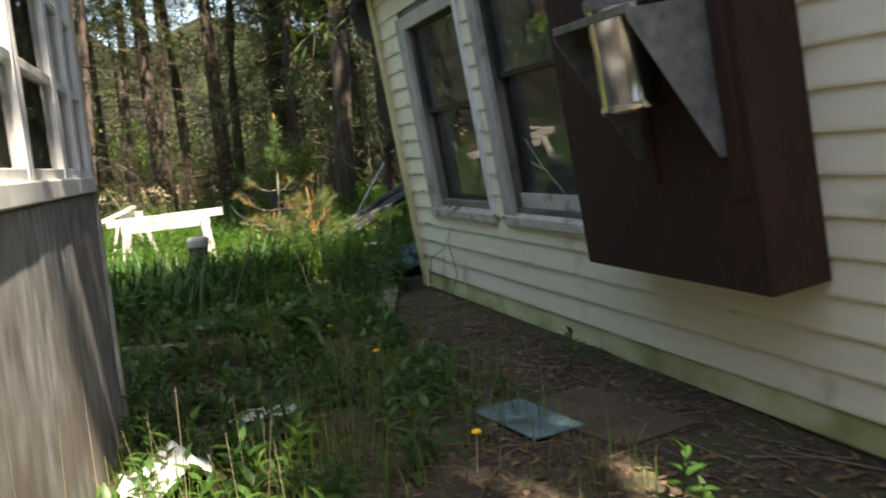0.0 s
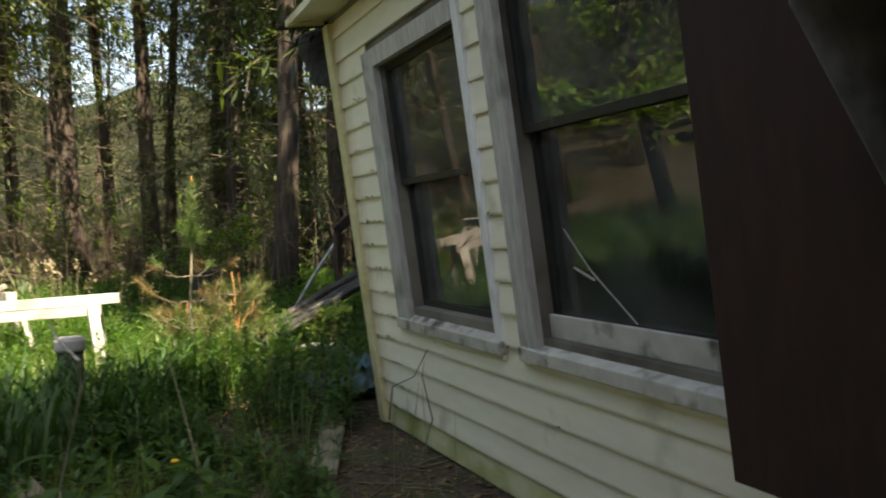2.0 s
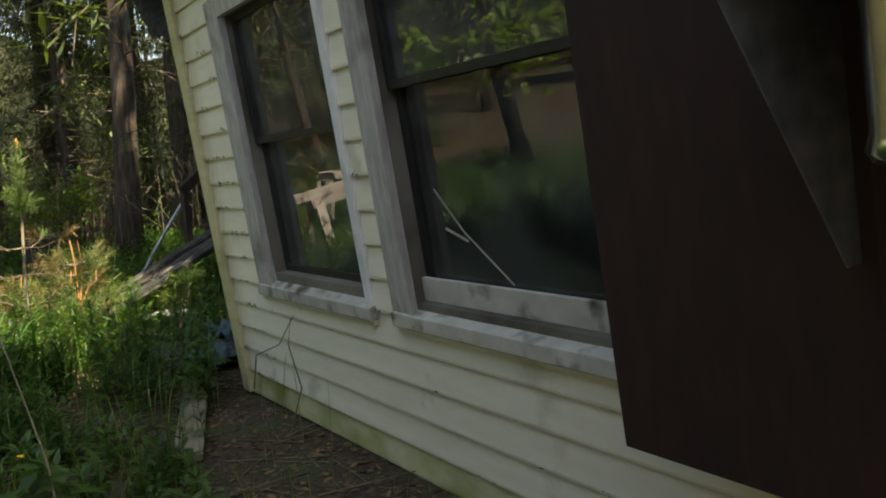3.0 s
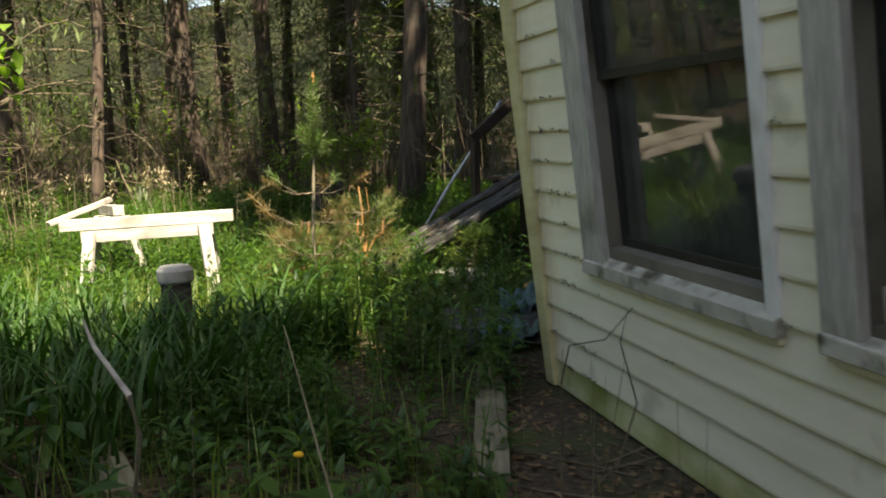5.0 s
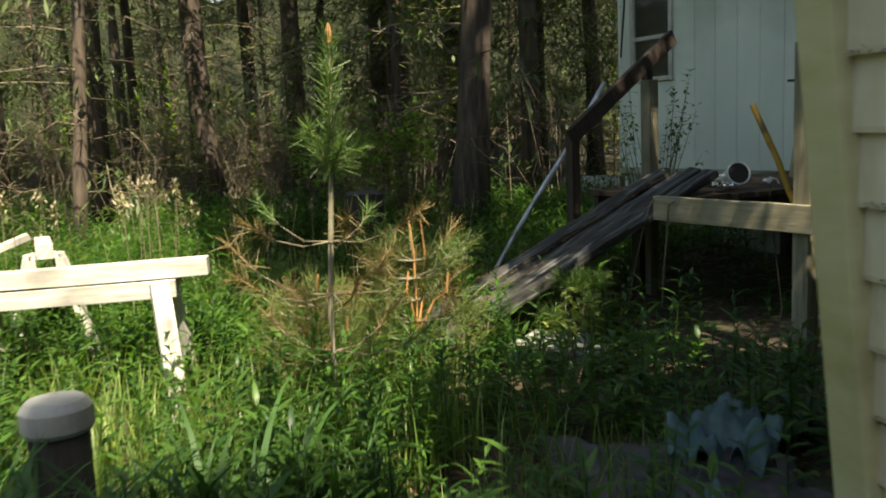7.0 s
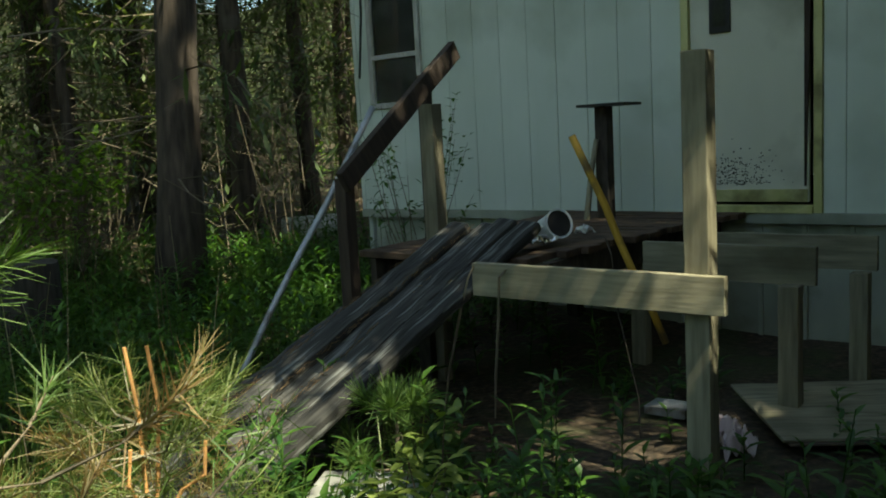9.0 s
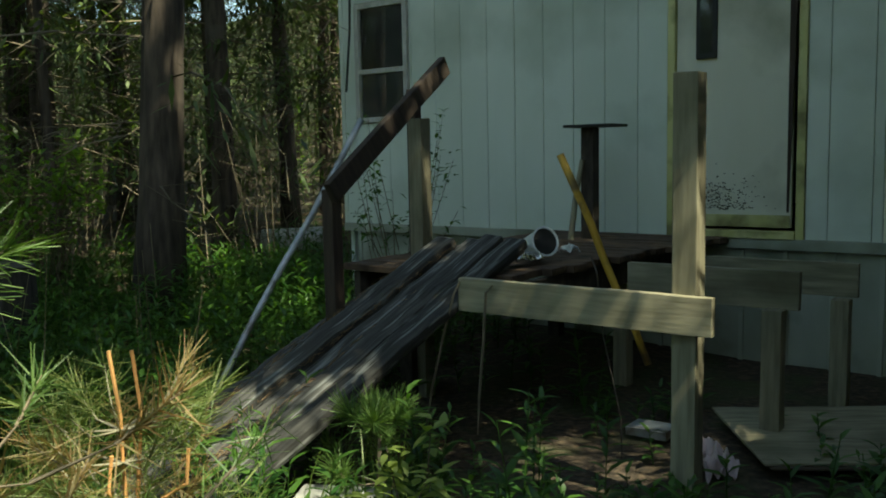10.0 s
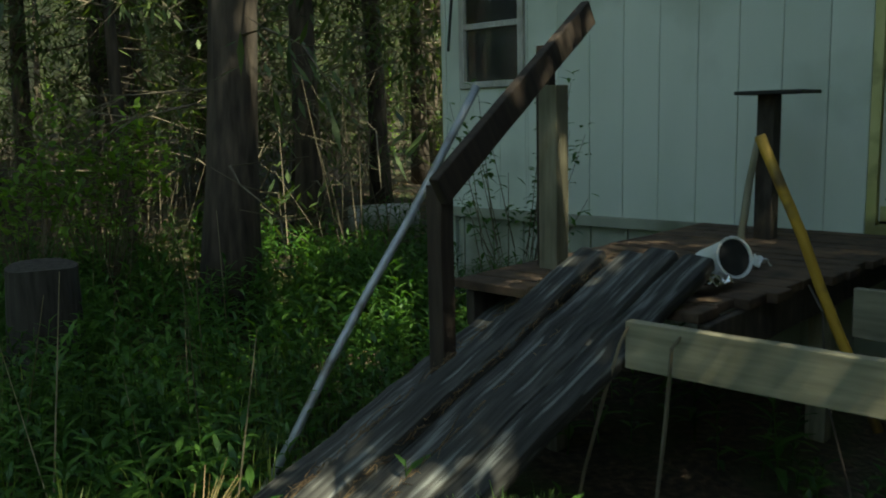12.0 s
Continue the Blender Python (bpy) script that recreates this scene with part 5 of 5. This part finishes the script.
def free(x, y, clear=0.0):
    """Whether a plant may stand at a place: not in a house, nor on the walked line."""
    p = np.array([x, y])
    u, v = (p - H_O) @ H_U, (p - H_O) @ np.array([0.947, 0.32])
    if u > -0.05 and v > -0.02 and u < HL + 0.3 and v < 4.6:
        return False
    u, v = (p - T_O) @ T_X, (p - T_O) @ T_Y
    if u > -0.1 and v > -0.06 and v < 4.2 and u < 7.6:
        return False
    u, v = (p - S_O) @ S_X, (p - S_O) @ S_Y
    if u > -0.1 and u < 4.8 and v < 0.03 and v > -2.8:
        return False
    if clear:
        d = p - EYES
        if (d * d).sum(1).min() < clear * clear:
            return False
    return True


def on_ramp(x, y):
    p = np.array([x, y]) - T_O
    u, v = p @ T_X, p @ T_Y
    return 2.1 < u < 2.95 and v > -3.5 or (2.0 < u < 4.3 and v > -2.6)


def weed(gg, h, n, ll, lw):
    """A leafy stem: verts and quads."""
    v, f, k = [], [], 0
    lean = gg.normal(0, 0.10, 2)
    a, b = spike((0, 0, 0), (lean[0] * h, lean[1] * h, h), 0.004)
    v.append(a), f.append(b)
    k = len(a)
    for i in range(n):
        u = 0.15 + 0.85 * i / n
        size = ll * (1.1 - 0.5 * u) * gg.uniform(0.7, 1.2)
        a, b = leaf(size, lw * size / ll, 0.45, 0.3)
        a = pitch_leaf(a, gg.normal(0.45 + 0.5 * u * u, 0.2), i * 2.4 + gg.normal(0, 0.3), (lean[0] * h * u, lean[1] * h * u, h * u))
        v.append(a), f.append(b + k)
        k += len(a)
    return np.concatenate(v), np.concatenate(f)


gw = np.random.default_rng(21)
TALL = [weed(gw, 0.44, 17, 0.12, 0.030) for _ in range(6)]
LOW = [weed(gw, 0.17, 9, 0.09, 0.036) for _ in range(5)]


def scatter(name, count, region, protos, size, mat, label, keep=lambda x, y: 1.0, clear=0.0):
    b = Batch()
    x0, x1, y0, y1 = region
    made = 0
    for _ in range(count * 4):
        if made >= count:
            break
        x, y = gw.uniform(x0, x1), gw.uniform(y0, y1)
        if gw.random() > keep(x, y) or not free(x, y, clear):
            continue
        v, f = protos[int(gw.integers(len(protos)))]
        s = gw.uniform(*size)
        b.add(turn_z(v * s, gw.uniform(0, math.tau)) + np.array([x, y, ground_z(x, y) - 0.01]), f)
        made += 1
    return tagged(new(name, b.make(name, mat)), label, "plants", kind="stuff")


def clump(x, y, k, s):
    return max(0.0, min(1.0, 0.5 + s * noise.noise(Vector((x * k, y * k, 11.0)))))


def yard(x, y):
    d = 1.0 if y > 8.2 else max(0.0, (y - 7.2))
    if x > -0.1 and y < 9.2:
        d *= 0.1
    if on_ramp(x, y):
        d *= 0.10
    if x > -0.85 and 9.9 < y < 11.9:
        d *= 0.16
    if (x + 0.57) ** 2 + (y - 10.1) ** 2 < 0.14 or (x + 2.2) ** 2 + (y - 8.3) ** 2 < 0.2:
        d *= 0.05
    return d * clump(x, y, 0.9, 1.1)


def off_wall(x, y):
    d = -(np.array([x, y]) - H_O) @ np.array([0.947, 0.32])
    return 0.04 if d < 0.75 else 1.0


scatter("tall_weeds", 3000, (-5.5, 1.2, 7.4, 16.5), TALL, (0.75, 1.25), M_WEED, "dense knee-high green leafy weeds", yard, 0.16)
scatter("distant_weeds", 650, (-10.0, 1.0, 14.0, 18.0), TALL, (0.8, 1.4), M_WEED, "green leafy weeds under the trees", lambda x, y: clump(x, y, 0.5, 1.2))
scatter("low_weeds", 480, (-1.6, 1.0, 0.8, 7.6), LOW, (0.6, 1.4), M_WEED, "low green weeds on the shaded path", lambda x, y: clump(x, y, 1.1, 2.4) * off_wall(x, y), 0.22)
scatter("low_weeds_porch", 230, (-1.0, 1.6, 9.4, 12.0), LOW, (0.7, 1.3), M_WEED, "low green weeds beside the porch", lambda x, y: clump(x, y, 1.3, 1.5) * (0.25 if on_ramp(x, y) else 1), 0.2)

scatter("corner_weeds", 420, (-1.7, -0.15, 6.8, 9.2), TALL, (0.45, 0.8), M_WEED, "dark green leafy weeds in the shade of the house", lambda x, y: clump(x, y, 1.0, 1.6) * off_wall(x + 0.45, y), 0.16)
BLADES = [tuple(blade(gw.uniform(0.16, 0.34), gw.uniform(0.004, 0.008), gw.uniform(0.4, 1.5))) for _ in range(9)]
scatter("yard_grass", 17000, (-6.5, -0.2, 5.2, 13.5), BLADES, (0.7, 1.5), M_BLADE, "tall green grass in the yard", lambda x, y: clump(x, y, 0.8, 1.3) * (1.0 if x < -1.0 else 0.35) * (0.1 if on_ramp(x, y) else 1) * (0.15 if y < 8.7 and x > -3.3 else 1), 0.15)
scatter("path_grass", 3500, (-1.6, 0.9, 0.6, 6.6), BLADES, (0.4, 0.9), M_BLADE, "thin grass tufts on the path", lambda x, y: clump(x, y, 1.4, 2.4) * off_wall(x, y))

LILY = [tuple(blade(gw.uniform(0.5, 0.78), gw.uniform(0.016, 0.024), gw.uniform(0.9, 2.1), 6)) for _ in range(8)]


lily = Batch()
for x, y in ((-1.62, 8.25), (-1.9, 8.1), (-2.15, 8.05), (-2.55, 8.25), (-2.8, 8.4), (-1.75, 7.75), (-2.1, 7.7), (-2.45, 7.8), (-2.95, 8.0), (-1.4, 8.0), (-3.2, 8.5), (-3.0, 7.6), (-1.3, 8.45), (-2.7, 7.4), (-2.2, 7.3), (-1.75, 7.25), (-2.5, 6.9), (-1.5, 7.5), (-1.95, 6.8), (-2.95, 7.0)):
    for _ in range(60):
        v, f = LILY[int(gw.integers(8))]
        v = v * np.array([1, 1.3, 1]) * 0.92 * gw.uniform(0.7, 1.15)
        lily.add(turn_z(v, gw.uniform(0, math.tau)) + np.array([x + gw.normal(0, 0.11), y + gw.normal(0, 0.09), ground_z(x, y) - 0.02]), f)
tagged(new("daylily_bed", lily.make("daylily_bed", M_LILY)), "dense bed of arching dark green daylily leaves", "plants", kind="stuff")

STALK = []
for _ in range(4):
    h = gw.uniform(0.6, 1.0)
    v, f = spike((0, 0, 0), (gw.normal(0, 0.08), gw.normal(0, 0.08), h), 0.004)
    STALK.append((v, f))
scatter("dry_stalks", 130, (-8.0, -1.2, 10.0, 15.0), STALK, (0.7, 1.3), M_STRAW, "dry pale weed stalks of last year", lambda x, y: clump(x, y, 0.6, 1.4))
scatter("dry_stalks_path", 60, (-1.4, 0.4, 1.8, 7.4), STALK, (0.3, 0.8), M_STRAW, "dry pale stalks on the path", clear=0.3)
FLUFF = []
for _ in range(3):
    vs, fs, k = [], [], 0
    a, c = spike((0, 0, 0), (0.03, 0.02, 0.85), 0.004)
    vs.append(a), fs.append(c)
    k = 6
    for _ in range(26):
        v, f = leaf(0.05, 0.014, 0.2)
        v = pitch_leaf(v, gw.normal(0.4, 0.6), gw.uniform(0, math.tau), (0.03 + gw.normal(0, 0.015), 0.02 + gw.normal(0, 0.015), 0.80 + gw.normal(0, 0.04)))
        vs.append(v), fs.append(f + k)
        k += len(v)
    FLUFF.append((np.concatenate(vs), np.concatenate(fs)))
scatter("dry_seed_heads", 34, (-6.5, -2.4, 10.8, 13.8), FLUFF, (0.8, 1.15), M_STRAW, "pale fluffy dry seed heads on stalks")

BRUSH = []
for _ in range(4):
    vs, fs, k = [], [], 0
    for _ in range(16):
        p = gw.normal(0, 0.2, 3) * np.array([1, 1, 0.0])
        e = p + np.array([gw.normal(0, 0.35), gw.normal(0, 0.35), gw.uniform(0.5, 1.7)])
        v, f = spike(p, e, 0.006)
        vs.append(v), fs.append(f + k)
        k += 6
        for _ in range(2):
            q = p + (e - p) * gw.uniform(0.3, 0.9)
            v, f = spike(q, q + gw.normal(0, 0.25, 3), 0.003)
            vs.append(v), fs.append(f + k)
            k += 6
    BRUSH.append((np.concatenate(vs), np.concatenate(fs)))
scatter("dead_brush", 330, (-17.0, 7.0, 15.5, 32.0), BRUSH, (0.7, 1.3), M_TWIG, "thicket of dead brown twigs in the wood", lambda x, y: 0.12 if -2.6 < x < 2.0 and y < 26 else 1.0)
scatter("wood_saplings", 260, (-16.0, 5.0, 17.0, 34.0), [weed(gw, 1.5, 34, 0.13, 0.07) for _ in range(4)], (0.8, 1.6), M_MAPLE, "thin leafy saplings lit between the trunks", lambda x, y: clump(x, y, 0.3, 1.5) * (0.0 if -4.5 < x < 1.5 and y < 24 else 1))

FLAT = []
for _ in range(6):
    v, f = leaf(gw.uniform(0.025, 0.055), gw.uniform(0.012, 0.03), gw.uniform(-0.3, 0.4), gw.uniform(-0.2, 0.5))
    FLAT.append((v + np.array([0, 0, 0.016]), f))
scatter("leaf_litter", 9000, (-1.8, 2.2, 0.4, 9.5), FLAT, (0.6, 1.3), M_LITTER, "dry brown leaf litter on the soil")
scatter("leaf_litter_wood", 6000, (-7.0, 5.0, 14.0, 24.0), FLAT, (1.0, 2.2), M_LITTER, "orange-brown leaf litter under the trees")
scatter("leaf_litter_yard", 5000, (-3.6, -1.2, 4.0, 8.0), FLAT, (0.7, 1.7), M_LITTER, "dry brown leaf litter on the shaded soil")
for seed, x in RAMP_DRIFTS:
    needle_drift(seed, x)
scatter("fallen_sticks", 170, (-3.4, -1.0, 4.0, 7.8), [spike((0, 0, 0.012), (gw.uniform(0.25, 0.9), 0.05, 0.05), 0.008) for _ in range(5)], (0.6, 1.4), M_TWIG, "fallen dead sticks on the shaded soil")
scatter("low_weeds_yard", 200, (-3.4, -1.3, 4.6, 7.6), LOW, (0.6, 1.3), M_WEED, "low dark green weeds on shaded soil", lambda x, y: clump(x, y, 1.1, 1.6), 0.22)
scatter("twig_litter", 420, (-1.7, 1.6, 0.6, 8.0), [spike((0, 0, 0.012), (gw.uniform(0.1, 0.45), 0.02, 0.02), 0.0045) for _ in range(5)], (0.6, 1.4), M_TWIG, "fallen thin twigs on the soil")


def dandelion(x, y, h):
    t = empty("dandelion", pose(x, y, ground_z(x, y)), "yellow dandelion flower on a thin stem", "flower", group="dandelions on the path")
    part("stem", tube([(0, 0, 0), (0.01, 0, h)], 0.003, 5), M_TREATED, t)
    bm = bmesh.new()
    bmesh.ops.create_icosphere(bm, subdivisions=2, radius=0.02, matrix=Matrix.Translation((0.01, 0, h)) @ Matrix.Diagonal((1, 1, 0.5, 1)))
    part("flower_head", bm, M_DANDELION, t)


for x, y, h in ((0.30, 3.25, 0.16), (-0.18, 4.7, 0.18), (-0.55, 5.6, 0.16), (-0.95, 6.4, 0.2)):
    dandelion(x, y, h)


# dry vines hanging from the porch beam, and the bare twig on the siding
def vine(name, pts, r, mat, label):
    tagged(part(name, tube(pts, r, 6), mat), label, "vine")


def tp(x, y, z):
    return TRAILER @ Vector((x, y, z))


vine("hanging_vine", [tp(3.03, -2.63, 0.87), tp(3.02, -2.66, 0.82), tp(2.98, -2.68, 0.66), tp(2.92, -2.70, 0.40), tp(2.88, -2.72, 0.15)], [0.004, 0.005, 0.007, 0.006, 0.003], M_TWIG, "dry brown vine hanging from the porch beam")
vine("hanging_vine", [tp(3.20, -2.61, 0.87), tp(3.20, -2.68, 0.84), tp(3.19, -2.69, 0.62), tp(3.17, -2.70, 0.38), tp(3.16, -2.70, 0.22)], [0.004, 0.006, 0.007, 0.006, 0.003], M_TWIG, "dry brown vine hanging from the porch beam")
vine("loose_wire", [tp(3.3, -1.9, 0.91), tp(3.38, -2.0, 0.85), tp(3.40, -1.98, 0.55), tp(3.55, -2.1, 0.2), tp(3.6, -2.2, 0.05)], 0.004, M_DARKWOOD, "thin dark wire hanging off the deck")
vine("siding_twig", [HOUSE @ Vector(p) for p in ((0.35, -0.05, 0.05), (0.55, -0.06, 0.30), (0.95, -0.05, 0.42), (1.25, -0.05, 0.62))], [0.005, 0.004, 0.003, 0.002], M_TWIG, "thin bare twig growing up the siding")
vine("siding_twig", [HOUSE @ Vector(p) for p in ((1.35, -0.25, 0.0), (1.30, -0.10, 0.25), (1.12, -0.06, 0.45), (1.20, -0.05, 0.60))], [0.005, 0.004, 0.003, 0.002], M_TWIG, "thin bare twig growing up the siding")

vine("bleached_stalk", [(-0.90, 4.86, 1.03), (-0.87, 4.83, 0.99), (-0.78, 4.75, 0.93), (-0.80, 4.82, 0.84), (-0.95, 5.10, 0.60), (-1.04, 5.24, 0.42), (-1.05, 5.28, 0.0)], [0.002, 0.004, 0.005, 0.005, 0.004, 0.004, 0.004], M_GREYWOOD, "bleached crooked dry stalk standing in brambles")
vine("dry_stem", [(-0.55, 5.35, 0.0), (-0.62, 5.45, 0.45), (-0.74, 5.55, 0.86)], [0.004, 0.004, 0.002], M_TREATED, "thin brown dry stem in brambles")

# moss and mildew tufts along the lower edges of the siding courses
MOSS = surface("dry_moss", (0.018, 0.016, 0.009), (0.06, 0.055, 0.03), 60.0, rough=0.95, relief=0.5, vary=0)
moss = Batch()
gm = np.random.default_rng(9)
for k in range(1, 16):
    for _ in range(8 if k < 11 else 3):
        u = gm.choice([gm.uniform(0.24, 0.76), gm.uniform(0.24, 0.76), gm.uniform(0.3, 5.0)])
        z = 0.003 + k * LAP
        if any(w[0] - 0.02 < u < w[1] + 0.02 and w[2] - 0.05 < z < w[3] + 0.05 for w in (W1, W2)) or 3.86 < u < 5.2 and z > 0.62:
            continue
        for _ in range(int(gm.integers(3, 9))):
            v, f = leaf(gm.uniform(0.006, 0.017), gm.uniform(0.004, 0.010), 0.2)
            p = HOUSE @ Vector((u + gm.normal(0, 0.022), -0.024, z + abs(gm.normal(0, 0.007))))
            moss.add(pitch_leaf(v, gm.normal(0.3, 0.6), 3.45 + gm.normal(0, 0.9), p), f)
tagged(new("moss_tufts", moss.make("moss_tufts", MOSS)), "dark dry moss tufts on the siding edges", "moss", kind="stuff")
